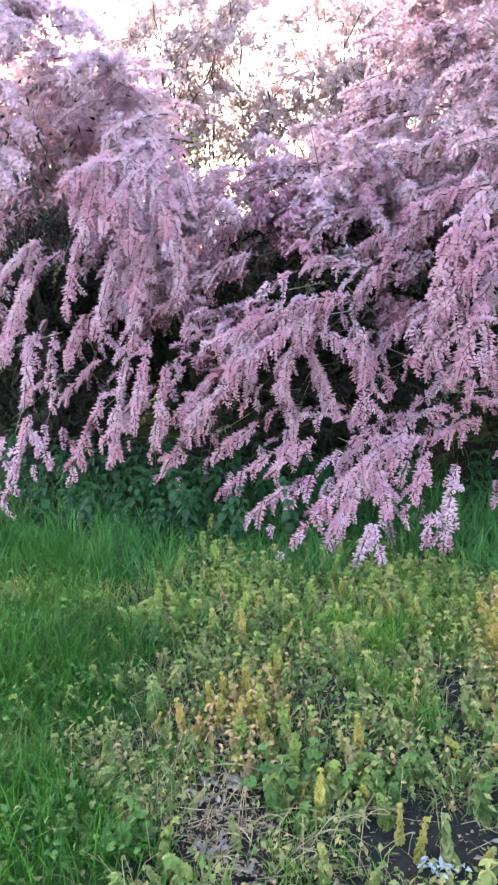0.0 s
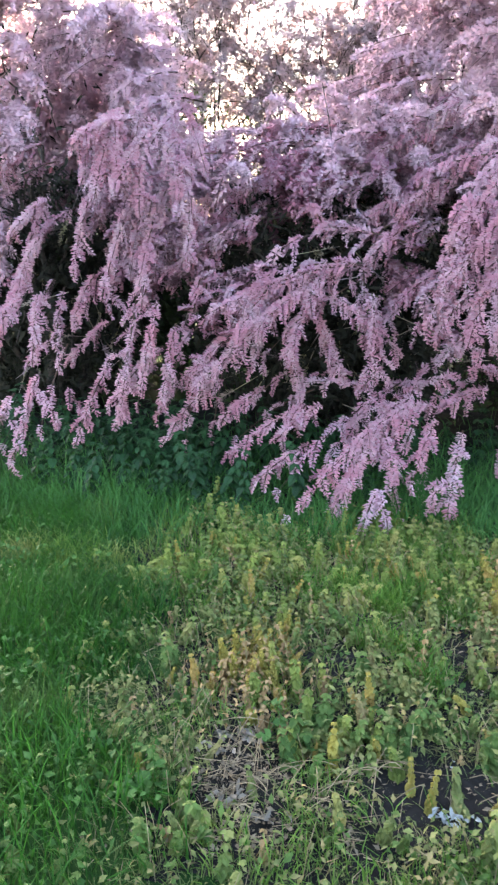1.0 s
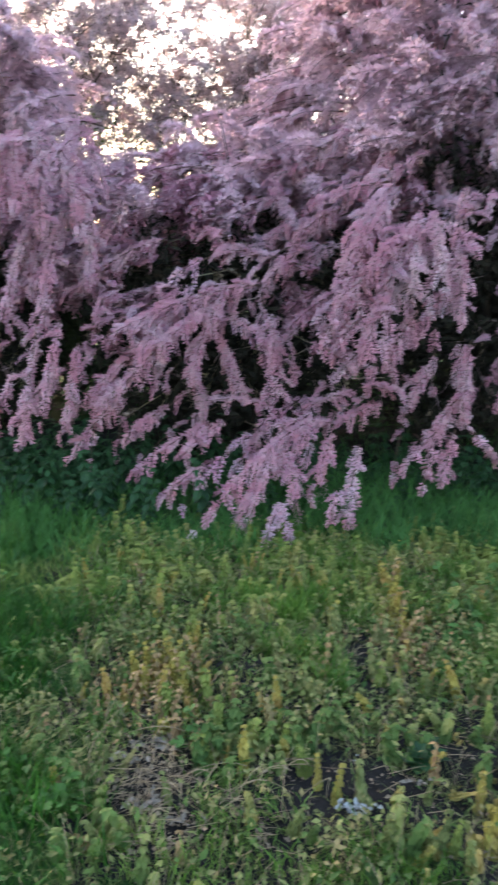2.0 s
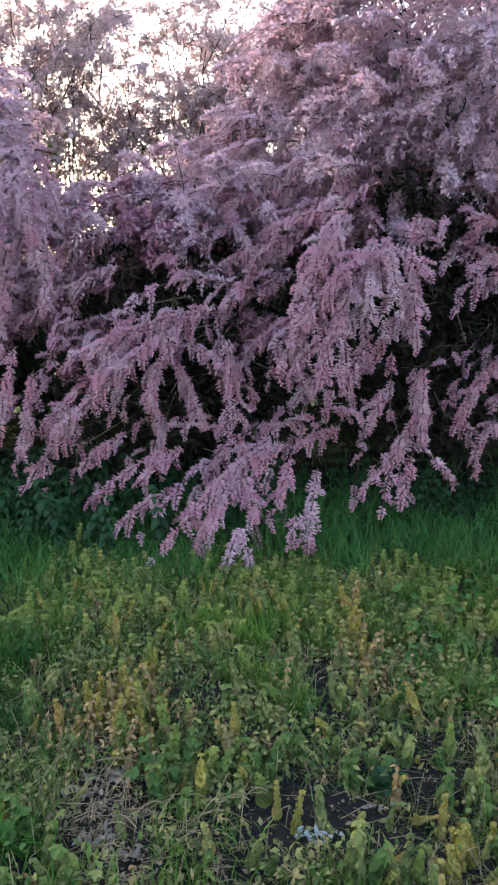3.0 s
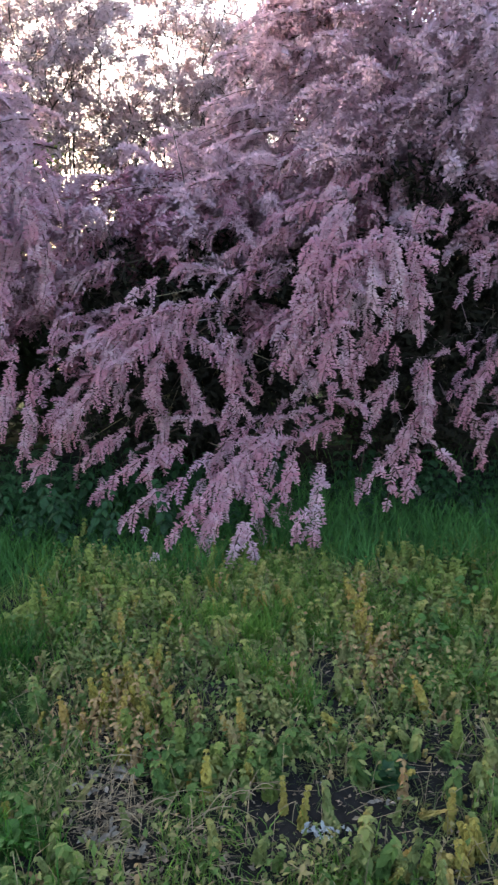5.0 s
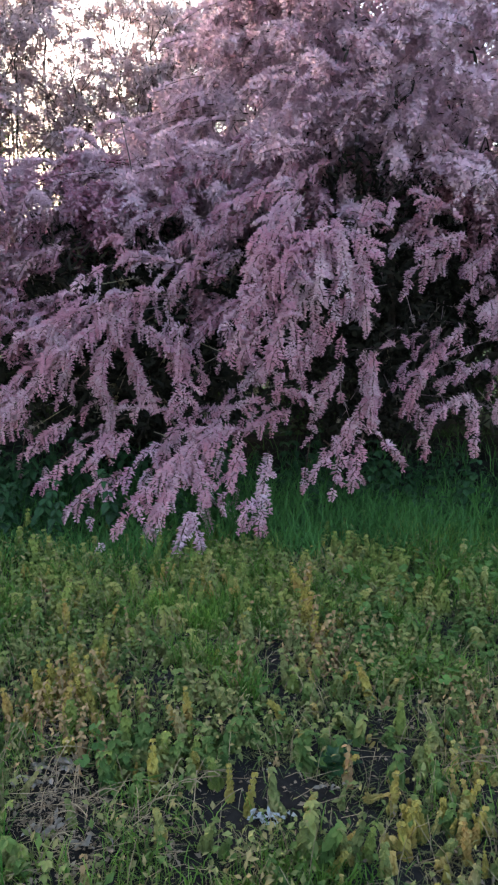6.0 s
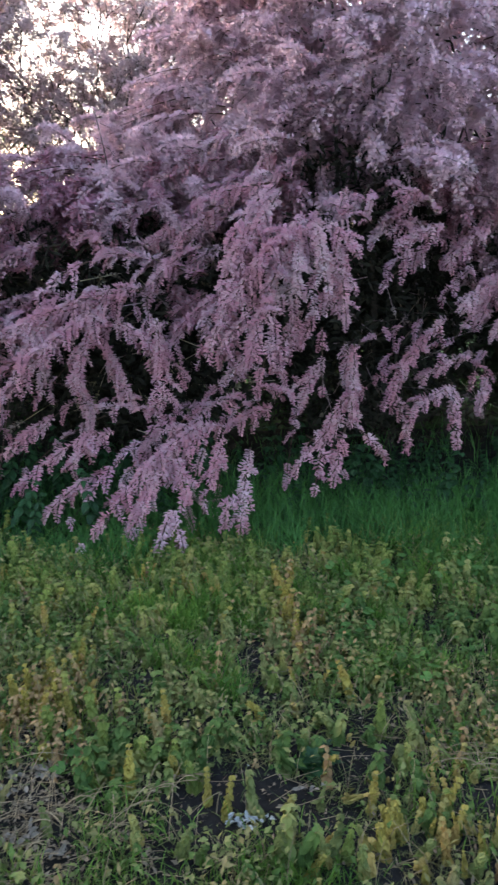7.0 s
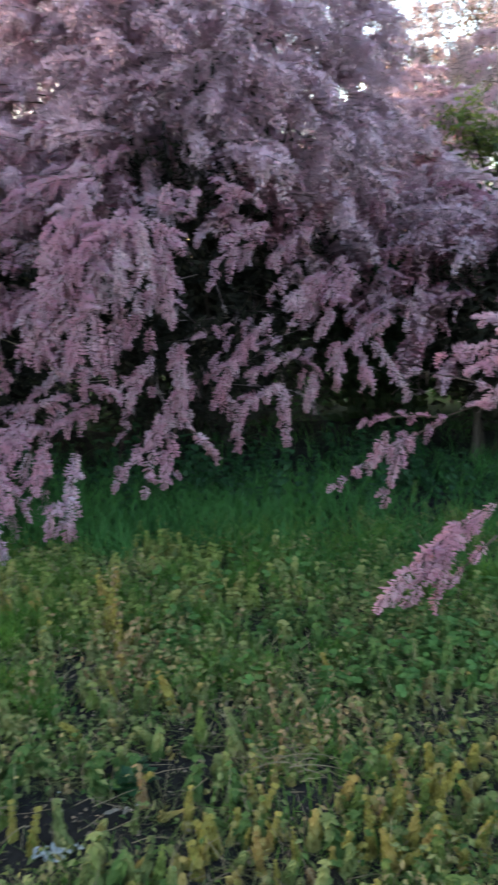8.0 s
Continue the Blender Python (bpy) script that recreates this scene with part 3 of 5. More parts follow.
flowering_branch(middle_bush, (-0.35, 4.3, 0.28), (-0.59, 4.0, 0.16), 0.06, 14, 0.16, 0.57)
flowering_branch(middle_bush, (-0.27, 4.5, 0.5), (-0.51, 4.3, 0.32), 0.06, 16, 0.18, 0.57)
flowering_branch(middle_bush, (0.25, 4.4, 0.55), (-0.38, 3.75, 0.05), 0.16, 32, 0.19, 0.57)
flowering_branch(middle_bush, (0.18, 4.4, 0.52), (-0.16, 3.85, 0.05), 0.14, 30, 0.19, 0.57)
flowering_branch(middle_bush, (0.06, 4.3, 0.45), (-0.1, 3.9, 0.15), 0.1, 24, 0.18, 0.57)
flowering_branch(middle_bush, (0.08, 3.95, 0.2), (0.0, 3.75, 0.02), 0.04, 9, 0.14, 0.57)
flowering_branch(middle_bush, (0.08, 3.95, 0.2), (0.14, 3.75, 0.05), 0.04, 8, 0.13, 0.57)
flowering_branch(middle_bush, (0.09, 4.2, 0.44), (0.16, 4.0, 0.21), 0.05, 12, 0.16, 0.57)
flowering_branch(middle_bush, (0.36, 4.3, 0.48), (0.23, 4.0, 0.17), 0.08, 14, 0.16, 0.57)
flowering_branch(middle_bush, (0.5, 4.3, 0.44), (0.42, 3.9, 0.08), 0.08, 18, 0.16, 0.57)
flowering_branch(middle_bush, (0.41, 4.0, 0.24), (0.32, 3.9, 0.14), 0.04, 7, 0.13, 0.57)
flowering_branch(middle_bush, (0.25, 4.4, 0.55), (0.1, 4.1, 0.31), 0.08, 16, 0.17, 0.57)
flowering_branch(middle_bush, (-0.01, 4.6, 0.58), (-0.35, 4.4, 0.65), 0.06, 14, 0.16, 0.57)
flowering_branch(middle_bush, (0.12, 4.6, 0.53), (0.48, 4.5, 0.71), 0.04, 14, 0.15, 0.57)
flowering_branch(middle_bush, (-0.32, 4.7, 0.97), (-0.14, 4.5, 0.63), 0.05, 18, 0.2, 0.57)
flowering_branch(middle_bush, (-0.5, 4.8, 0.79), (-0.38, 4.6, 0.48), 0.05, 14, 0.2, 0.57)
flowering_branch(middle_bush, (0.38, 4.5, 0.5), (0.03, 4.3, 0.54), 0.06, 18, 0.18, 0.57)
flowering_branch(middle_bush, (0.65, 4.6, 0.61), (0.38, 4.4, 0.52), 0.06, 16, 0.18, 0.57)
# right_bush: flowering branches, from the limb to the hanging tip
flowering_branch(right_bush, (0.49, 6.4, 2.84), (-0.12, 6.2, 2.49), 0.12, 40, 0.24)
flowering_branch(right_bush, (0.44, 6.4, 3.08), (0.09, 6.2, 2.76), 0.1, 36, 0.24)
flowering_branch(right_bush, (0.27, 6.2, 2.48), (-0.22, 6.0, 2.19), 0.1, 36, 0.24)
flowering_branch(right_bush, (0.53, 6.5, 3.38), (0.15, 6.3, 3.13), 0.1, 34, 0.24)
flowering_branch(right_bush, (0.62, 4.5, 1.71), (0.26, 4.0, 0.95), 0.16, 40, 0.22)
flowering_branch(right_bush, (0.77, 4.45, 1.63), (0.47, 4.0, 0.92), 0.16, 38, 0.22)
flowering_branch(right_bush, (0.66, 4.6, 1.73), (0.36, 4.2, 1.37), 0.1, 30, 0.22)
flowering_branch(right_bush, (0.79, 4.4, 1.63), (0.36, 4.1, 1.17), 0.14, 34, 0.22)
flowering_branch(right_bush, (0.84, 4.3, 1.61), (0.88, 4.05, 1.25), 0.1, 20, 0.18)
flowering_branch(right_bush, (0.96, 4.3, 1.56), (0.98, 4.1, 1.11), 0.08, 24, 0.18)
flowering_branch(right_bush, (0.76, 4.4, 1.63), (0.73, 4.1, 1.28), 0.1, 24, 0.2)
flowering_branch(right_bush, (0.94, 4.4, 1.62), (1.06, 4.2, 1.45), 0.05, 14, 0.16)
flowering_branch(right_bush, (0.61, 4.3, 1.27), (0.3, 4.0, 0.92), 0.1, 22, 0.2)
flowering_branch(right_bush, (1.08, 4.4, 0.99), (1.05, 4.25, 0.61), 0.04, 16, 0.15)
flowering_branch(right_bush, (1.12, 4.4, 0.77), (0.91, 4.3, 0.54), 0.05, 12, 0.15)
flowering_branch(right_bush, (1.04, 4.4, 0.57), (1.26, 4.3, 0.35), 0.06, 12, 0.13)
flowering_branch(right_bush, (1.0, 4.4, 0.55), (0.67, 4.15, 0.24), 0.08, 16, 0.15)
flowering_branch(right_bush, (0.94, 4.4, 0.52), (0.83, 4.15, 0.2), 0.08, 12, 0.14)
flowering_branch(right_bush, (1.04, 4.4, 0.52), (0.94, 4.2, 0.23), 0.06, 12, 0.14)
flowering_branch(right_bush, (0.8, 4.4, 1.18), (0.6, 4.2, 0.86), 0.05, 18, 0.18)
flowering_branch(right_bush, (0.89, 4.5, 0.85), (0.78, 4.4, 0.65), 0.05, 12, 0.18)
flowering_branch(right_bush, (0.51, 4.6, 0.71), (0.75, 4.4, 0.71), 0.05, 14, 0.18)
flowering_branch(right_bush, (0.66, 4.9, 1.88), (0.19, 4.7, 1.71), 0.08, 22, 0.2)
flowering_branch(right_bush, (0.66, 5.0, 1.95), (0.39, 4.8, 1.75), 0.06, 18, 0.2)
flowering_branch(right_bush, (1.06, 4.6, 1.81), (1.0, 4.5, 1.7), 0.03, 6, 0.13)
flowering_branch(right_bush, (0.63, 5.5, 2.25), (0.12, 5.3, 2.03), 0.1, 26, 0.22)
flowering_branch(right_bush, (0.76, 5.3, 2.15), (0.54, 5.1, 1.86), 0.06, 20, 0.22)
flowering_branch(right_bush, (0.41, 5.4, 2.07), (-0.1, 5.2, 1.88), 0.08, 24, 0.22)
flowering_branch(right_bush, (0.39, 5.0, 1.73), (0.09, 4.8, 1.53), 0.06, 22, 0.2)
flowering_branch(right_bush, (0.59, 6.0, 2.63), (-0.08, 5.8, 2.5), 0.1, 28, 0.24)
flowering_branch(right_bush, (0.42, 5.8, 2.41), (-0.19, 5.6, 2.25), 0.1, 26, 0.24)
flowering_branch(right_bush, (0.76, 6.2, 2.98), (0.11, 6.0, 2.91), 0.12, 28, 0.24)
flowering_branch(right_bush, (1.08, 6.2, 3.2), (0.27, 6.0, 3.2), 0.12, 28, 0.24)
flowering_branch(right_bush, (1.04, 5.8, 2.58), (0.56, 5.6, 2.27), 0.1, 26, 0.22)
flowering_branch(right_bush, (1.33, 5.8, 2.76), (0.92, 5.5, 2.35), 0.1, 26, 0.22)
flowering_branch(right_bush, (1.61, 5.7, 2.83), (1.19, 5.4, 2.5), 0.1, 26, 0.22)
flowering_branch(right_bush, (1.2, 4.6, 1.64), (1.0, 4.45, 1.71), 0.04, 7, 0.13)
flowering_branch(right_bush, (1.64, 4.8, 1.71), (1.39, 4.7, 1.83), 0.05, 18, 0.18)
flowering_branch(right_bush, (1.68, 4.8, 1.62), (1.33, 4.6, 1.49), 0.06, 20, 0.18)
flowering_branch(right_bush, (1.99, 4.9, 1.62), (1.65, 4.7, 1.39), 0.06, 20, 0.18)
flowering_branch(right_bush, (2.04, 4.8, 1.36), (1.73, 4.6, 1.14), 0.06, 20, 0.18)
flowering_branch(right_bush, (1.69, 4.7, 1.1), (1.33, 4.45, 0.81), 0.08, 20, 0.17)
flowering_branch(right_bush, (1.87, 4.7, 0.89), (1.46, 4.45, 0.77), 0.06, 16, 0.16)
flowering_branch(right_bush, (1.7, 4.6, 0.71), (1.38, 4.4, 0.56), 0.06, 16, 0.16)
flowering_branch(right_bush, (1.7, 4.6, 0.74), (1.69, 4.4, 0.39), 0.06, 14, 0.15)
flowering_branch(right_bush, (1.36, 4.6, 0.69), (1.42, 4.4, 0.37), 0.05, 14, 0.15)
flowering_branch(right_bush, (1.46, 4.6, 0.91), (1.25, 4.4, 0.63), 0.05, 14, 0.15)
flowering_branch(right_bush, (1.04, 4.4, 0.98), (1.06, 4.3, 0.59), 0.05, 14, 0.15)
flowering_branch(right_bush, (2.29, 4.9, 1.35), (1.91, 4.6, 0.97), 0.08, 22, 0.18)
flowering_branch(right_bush, (2.49, 4.8, 1.08), (2.08, 4.6, 0.9), 0.06, 20, 0.17)
flowering_branch(right_bush, (2.34, 4.8, 0.94), (2.49, 4.5, 0.62), 0.05, 16, 0.15)
flowering_branch(right_bush, (2.08, 4.7, 0.95), (2.02, 4.5, 0.68), 0.05, 16, 0.16)
flowering_branch(right_bush, (1.94, 4.7, 0.75), (1.83, 4.5, 0.58), 0.04, 10, 0.14)
flowering_branch(right_bush, (2.75, 4.9, 1.35), (2.52, 4.7, 1.01), 0.06, 16, 0.16)
flowering_branch(right_bush, (2.23, 4.7, 0.81), (2.27, 4.6, 0.69), 0.05, 12, 0.16)
flowering_branch(right_bush, (3.19, 5.0, 1.57), (3.08, 4.9, 1.28), 0.05, 12, 0.16)
flowering_branch(right_bush, (2.07, 5.4, 2.18), (1.68, 5.1, 1.96), 0.08, 24, 0.2)
flowering_branch(right_bush, (2.3, 5.4, 2.12), (1.9, 5.1, 1.87), 0.08, 24, 0.2)
flowering_branch(right_bush, (1.81, 5.6, 2.65), (1.48, 5.3, 2.38), 0.1, 24, 0.22)
flowering_branch(right_bush, (2.43, 5.3, 1.89), (2.05, 5.1, 1.7), 0.08, 22, 0.2)
flowering_branch(right_bush, (2.84, 5.5, 1.96), (2.4, 5.2, 1.64), 0.08, 22, 0.2)
flowering_branch(right_bush, (3.06, 5.4, 1.73), (2.6, 5.1, 1.46), 0.08, 22, 0.2)
flowering_branch(right_bush, (3.24, 5.8, 2.11), (3.03, 5.6, 1.77), 0.08, 18, 0.2)
# near_bush: flowering branches, from the limb to the hanging tip
flowering_branch(near_bush, (2.46, 4.0, 0.58), (1.71, 3.75, 0.3), 0.06, 10, 0.13, 1.2, False)
flowering_branch(near_bush, (2.42, 4.0, 0.6), (1.93, 3.9, 0.61), 0.04, 5, 0.1, 1.2, False)
flowering_branch(near_bush, (2.21, 3.95, 0.54), (2.01, 3.75, 0.19), 0.08, 8, 0.13, 1.2, False)
flowering_branch(near_bush, (2.11, 3.95, 0.55), (1.93, 3.8, 0.38), 0.05, 5, 0.11, 1.2, False)
flowering_branch(near_bush, (2.89, 4.1, 0.68), (2.43, 4.0, 0.59), 0.02, 3, 0.08, 1.2, False)
flowering_branch(near_bush, (2.55, 3.3, 1.08), (1.85, 2.95, 1.06), 0.03, 11, 0.13, 1.2, False)
flowering_branch(near_bush, (2.56, 3.3, 0.95), (2.04, 2.9, 0.88), 0.04, 10, 0.13, 1.2, False)
flowering_branch(near_bush, (2.54, 3.3, 1.13), (2.06, 3.0, 1.2), 0.03, 9, 0.13, 1.2, False)
flowering_branch(near_bush, (2.43, 3.2, 1.04), (1.96, 2.9, 1.0), 0.03, 8, 0.12, 1.2, False)
flowering_branch(near_bush, (2.76, 3.9, 0.74), (2.12, 3.7, 0.9), 0.03, 3, 0.09, 1.2, False)
flowering_branch(near_bush, (2.66, 3.4, 1.17), (2.09, 2.9, 1.04), 0.05, 9, 0.14, 1.2, False)
flowering_branch(near_bush, (2.3, 2.85, 0.56), (1.83, 2.7, 0.44), 0.02, 3, 0.06, 1.2, False)
flowering_branch(near_bush, (1.89, 2.72, 0.45), (1.47, 2.55, 0.22), 0.06, 15, 0.1, 1.2, False)
flowering_branch(near_bush, (2.02, 2.80, 0.46), (1.60, 2.58, 0.22), 0.09, 16, 0.1, 1.3, False)
flowering_branch(near_bush, (1.83, 2.7, 0.45), (1.73, 2.6, 0.25), 0.04, 9, 0.1, 1.2, False)
flowering_branch(near_bush, (2.05, 2.75, 0.38), (1.73, 2.62, 0.2), 0.02, 4, 0.06, 1.2, False)
flowering_branch(near_bush, (3.29, 4.6, 2.61), (2.63, 4.35, 2.45), 0.06, 16, 0.18, 1.2, False)
flowering_branch(near_bush, (3.24, 4.6, 2.7), (2.71, 4.4, 2.62), 0.05, 14, 0.2, 1.2, False)
flowering_branch(near_bush, (3.26, 4.6, 2.49), (2.8, 4.4, 2.31), 0.05, 12, 0.2, 1.2, False)
# left_bush: flowering branches, from the limb to the hanging tip
flowering_branch(left_bush, (-1.28, 4.8, 2.07), (-1.62, 4.35, 1.9), 0.14, 40, 0.22)
flowering_branch(left_bush, (-1.48, 4.8, 2.15), (-1.49, 4.3, 1.62), 0.16, 40, 0.22)
flowering_branch(left_bush, (-1.31, 4.8, 2.08), (-1.04, 4.4, 1.64), 0.12, 36, 0.22)
flowering_branch(left_bush, (-1.35, 4.7, 1.97), (-1.24, 4.3, 1.55), 0.12, 36, 0.2)
flowering_branch(left_bush, (-1.55, 4.8, 2.12), (-1.39, 4.4, 1.77), 0.12, 34, 0.2)
flowering_branch(left_bush, (-1.25, 4.7, 2.03), (-1.39, 4.3, 1.65), 0.12, 34, 0.2)
flowering_branch(left_bush, (-1.48, 4.9, 1.6), (-1.51, 4.4, 1.09), 0.12, 34, 0.2)
flowering_branch(left_bush, (-1.74, 4.9, 1.68), (-1.72, 4.5, 1.19), 0.1, 24, 0.2)
flowering_branch(left_bush, (-1.12, 4.9, 1.62), (-1.06, 4.6, 1.25), 0.08, 22, 0.2)
flowering_branch(left_bush, (-1.31, 4.8, 1.56), (-1.28, 4.4, 1.03), 0.1, 24, 0.2)
flowering_branch(left_bush, (-1.34, 4.5, 1.08), (-1.36, 4.2, 0.42), 0.08, 24, 0.18)
flowering_branch(left_bush, (-1.47, 4.5, 0.79), (-1.64, 4.2, 0.27), 0.08, 20, 0.17)
flowering_branch(left_bush, (-1.21, 4.5, 1.08), (-1.26, 4.2, 0.5), 0.08, 22, 0.18)
flowering_branch(left_bush, (-1.11, 4.5, 0.95), (-1.14, 4.25, 0.48), 0.07, 20, 0.17)
flowering_branch(left_bush, (-1.19, 4.5, 0.82), (-1.46, 4.25, 0.47), 0.07, 18, 0.17)
flowering_branch(left_bush, (-1.03, 4.6, 1.0), (-0.96, 4.5, 1.21), 0.04, 12, 0.18)
flowering_branch(left_bush, (-1.94, 4.5, 1.09), (-1.86, 4.2, 0.74), 0.08, 20, 0.18)
flowering_branch(left_bush, (-2.04, 4.5, 1.09), (-2.13, 4.2, 0.8), 0.08, 22, 0.2)
flowering_branch(left_bush, (-1.88, 4.3, 0.66), (-1.94, 4.0, 0.14), 0.08, 18, 0.16)
flowering_branch(left_bush, (-1.92, 4.3, 0.59), (-1.67, 4.1, 0.41), 0.05, 12, 0.15)
flowering_branch(left_bush, (-2.03, 4.3, 0.55), (-2.12, 4.0, 0.2), 0.08, 18, 0.17)
flowering_branch(left_bush, (-2.0, 4.7, 1.42), (-2.08, 4.5, 1.09), 0.08, 24, 0.2)
flowering_branch(left_bush, (-2.0, 4.9, 1.65), (-2.19, 4.7, 1.42), 0.08, 24, 0.2)
flowering_branch(left_bush, (-1.66, 4.7, 1.21), (-1.78, 4.6, 0.91), 0.06, 16, 0.18)
flowering_branch(left_bush, (-1.57, 4.7, 0.93), (-1.84, 4.6, 0.67), 0.06, 14, 0.18)
flowering_branch(left_bush, (-2.14, 5.1, 1.98), (-2.42, 4.9, 1.7), 0.1, 26, 0.22)
flowering_branch(left_bush, (-1.02, 4.6, 0.67), (-1.02, 4.3, 0.23), 0.05, 10, 0.16)
flowering_branch(left_bush, (-0.79, 4.5, 0.76), (-0.97, 4.3, 0.6), 0.06, 18, 0.18)
flowering_branch(left_bush, (-2.11, 5.8, 2.72), (-2.37, 5.5, 2.46), 0.1, 26, 0.24)
flowering_branch(left_bush, (-1.77, 5.9, 2.75), (-2.11, 5.7, 2.66), 0.1, 26, 0.24)
flowering_branch(left_bush, (-1.55, 5.7, 2.44), (-1.78, 5.4, 2.27), 0.1, 26, 0.24)
flowering_branch(left_bush, (-2.48, 6.0, 3.05), (-2.79, 5.8, 2.92), 0.1, 24, 0.24)

# bare twigs of the low bush
for name, pts, r0, mat in (("dead_twig", ((-0.24, 5.3, 1.62), (-0.29, 5.28, 1.85), (-0.33, 5.3, 2.10), (-0.38, 5.3, 2.33)), 0.006, BARK), ("bare_twig", ((-0.62, 5.4, 1.76), (-0.78, 5.39, 1.87), (-1.0, 5.38, 1.945), (-1.36, 5.4, 1.95)), 0.0045, STRAW), ("bare_twig", ((-0.55, 5.3, 1.70), (-0.75, 5.3, 1.79), (-1.22, 5.3, 1.84)), 0.004, TWIG)):
    p = np.array(pts) - np.array(middle_bush.location)
    part(name, make_mesh(name, *tube(p, np.linspace(r0, r0 * 0.4, len(p)), 5), mat), middle_bush)

# ---- ground: one sheet of dark soil to the horizon ----
def ground_height(x, y):
    return 0.012 * np.sin(3.1 * x + 1.0) * np.cos(2.3 * y) + 0.008 * np.sin(9.1 * x + 2.3 * y) + 0.005 * np.sin(23 * x) * np.sin(19 * y + 1)


fine_x, fine_y = np.arange(-3.0, 4.0, 0.05), np.arange(0.6, 7.0, 0.05)
far = np.array([0.6, 1.5, 3.5, 8, 20, 60, 200, 700, 2000])
gx = np.concatenate([fine_x[0] - far[::-1], fine_x, fine_x[-1] + far])
gy = np.concatenate([fine_y[0] - far[::-1], fine_y, fine_y[-1] + far])
GX, GY = np.meshgrid(gx, gy)
lump = np.random.default_rng(3).normal(0, 0.006, GX.shape)
near = (GX > -3.1) & (GX < 4.1) & (GY > 0.5) & (GY < 7.1)
GZ = np.where(near, ground_height(GX, GY) + lump, -0.01)
nx, ny = len(gx), len(gy)
ii = (np.arange(ny - 1)[:, None] * nx + np.arange(nx - 1)[None]).reshape(-1)
ground = new("ground", make_mesh("ground", np.stack([GX, GY, GZ], -1).reshape(-1, 3), np.stack([ii, ii + 1, ii + nx + 1, ii + nx], -1), SOIL))
ground.data.materials.append(MEADOW)
fx, fy = GX.reshape(-1)[ii], GY.reshape(-1)[ii]
ragged = 0.18 * np.sin(4.1 * fx + 2.0 * fy) + 0.12 * np.sin(9.7 * fy - 3.3 * fx) + 0.08 * np.sin(21 * fx)
soil_weeds = (fx > -0.55 - 0.30 * (fy - 1.7) + ragged) & (fx < np.minimum(2.7, 0.68 * fy + 0.55) + ragged) & (fy > 1.25 + ragged) & (fy < 4.6)
soil_bushes = (fy > 4.0 + ragged) & (fy < 6.9) & (fx > -3.0) & (fx < 3.9 + ragged)
outer_face = ~(soil_weeds | soil_bushes)
ground.data.polygons.foreach_set("material_index", outer_face.astype(int))
tagged(ground, "dark bare soil under grass, weeds and litter", "ground", kind="structure")
for poly in ground.data.polygons:
    poly.use_smooth = True

vrng = np.random.default_rng(21)


def patchy(x, y, k=0.0):
    return 0.5 + 0.25 * np.sin(2.7 * x + 1.3 * y + k) + 0.25 * np.sin(4.9 * y - 3.1 * x + 2 * k) * np.cos(1.7 * x + k)


def lush_left(x, y):
    """1 in the lush grass, 0 in the weeds."""
    edge = -0.40 - 0.28 * (y - 1.7) + 0.10 * np.sin(5 * y) + 0.09 * np.sin(13 * y + 6 * x) + 0.06 * np.sin(27 * y - 11 * x)
    return np.clip((edge - x) / 0.32, 0, 1)


def verge(x, y):
    return np.clip((y - 3.58 - 0.18 * np.sin(2.3 * x + 0.5) - 0.14 * np.sin(7.1 * x) - 0.07 * np.sin(17 * x) + 0.42 * np.clip(x - 0.9, 0, 1.3)) / 0.3, 0, 1)


def blot(x, y, cx, cy, rx, ry):
    """1 at the middle of a patch, falling off to 0 outside it."""
    return np.exp(-((x - cx) / rx) ** 2 - ((y - cy) / ry) ** 2)


def bare(x, y):
    b = 0 * x
    x = x + 0.045 * np.sin(29 * y + 3 * x) + 0.025 * np.sin(61 * y - 17 * x)
    y = y + 0.030 * np.sin(33 * x + 1.0) + 0.018 * np.sin(71 * x + 9 * y)
    for cx, cy, rx, ry in ((-0.24, 1.92, 0.13, 0.22), (-0.16, 1.72, 0.12, 0.12), (0.30, 1.96, 0.23, 0.095), (0.50, 1.93, 0.16, 0.06), (0.12, 1.70, 0.09, 0.07), (-0.29, 2.22, 0.07, 0.09), (0.68, 2.12, 0.09, 0.04), (1.04, 1.93, 0.08, 0.06), (0.02, 1.86, 0.12, 0.035), (0.40, 2.75, 0.10, 0.05)):
        b = np.maximum(b, np.clip(1.5 - 1.5 * np.hypot((x - cx) / rx, (y - cy) / ry), 0, 1))
    return np.clip(b * 1.6, 0, 1)


def open_soil(x, y):
    """The bare patches, with the strip before the dark soil that stays low."""
    return np.maximum(bare(x, y), np.where(x > 0.1, 0.85 * np.maximum(bare(x, y + 0.06), bare(x, y + 0.12)), 0))


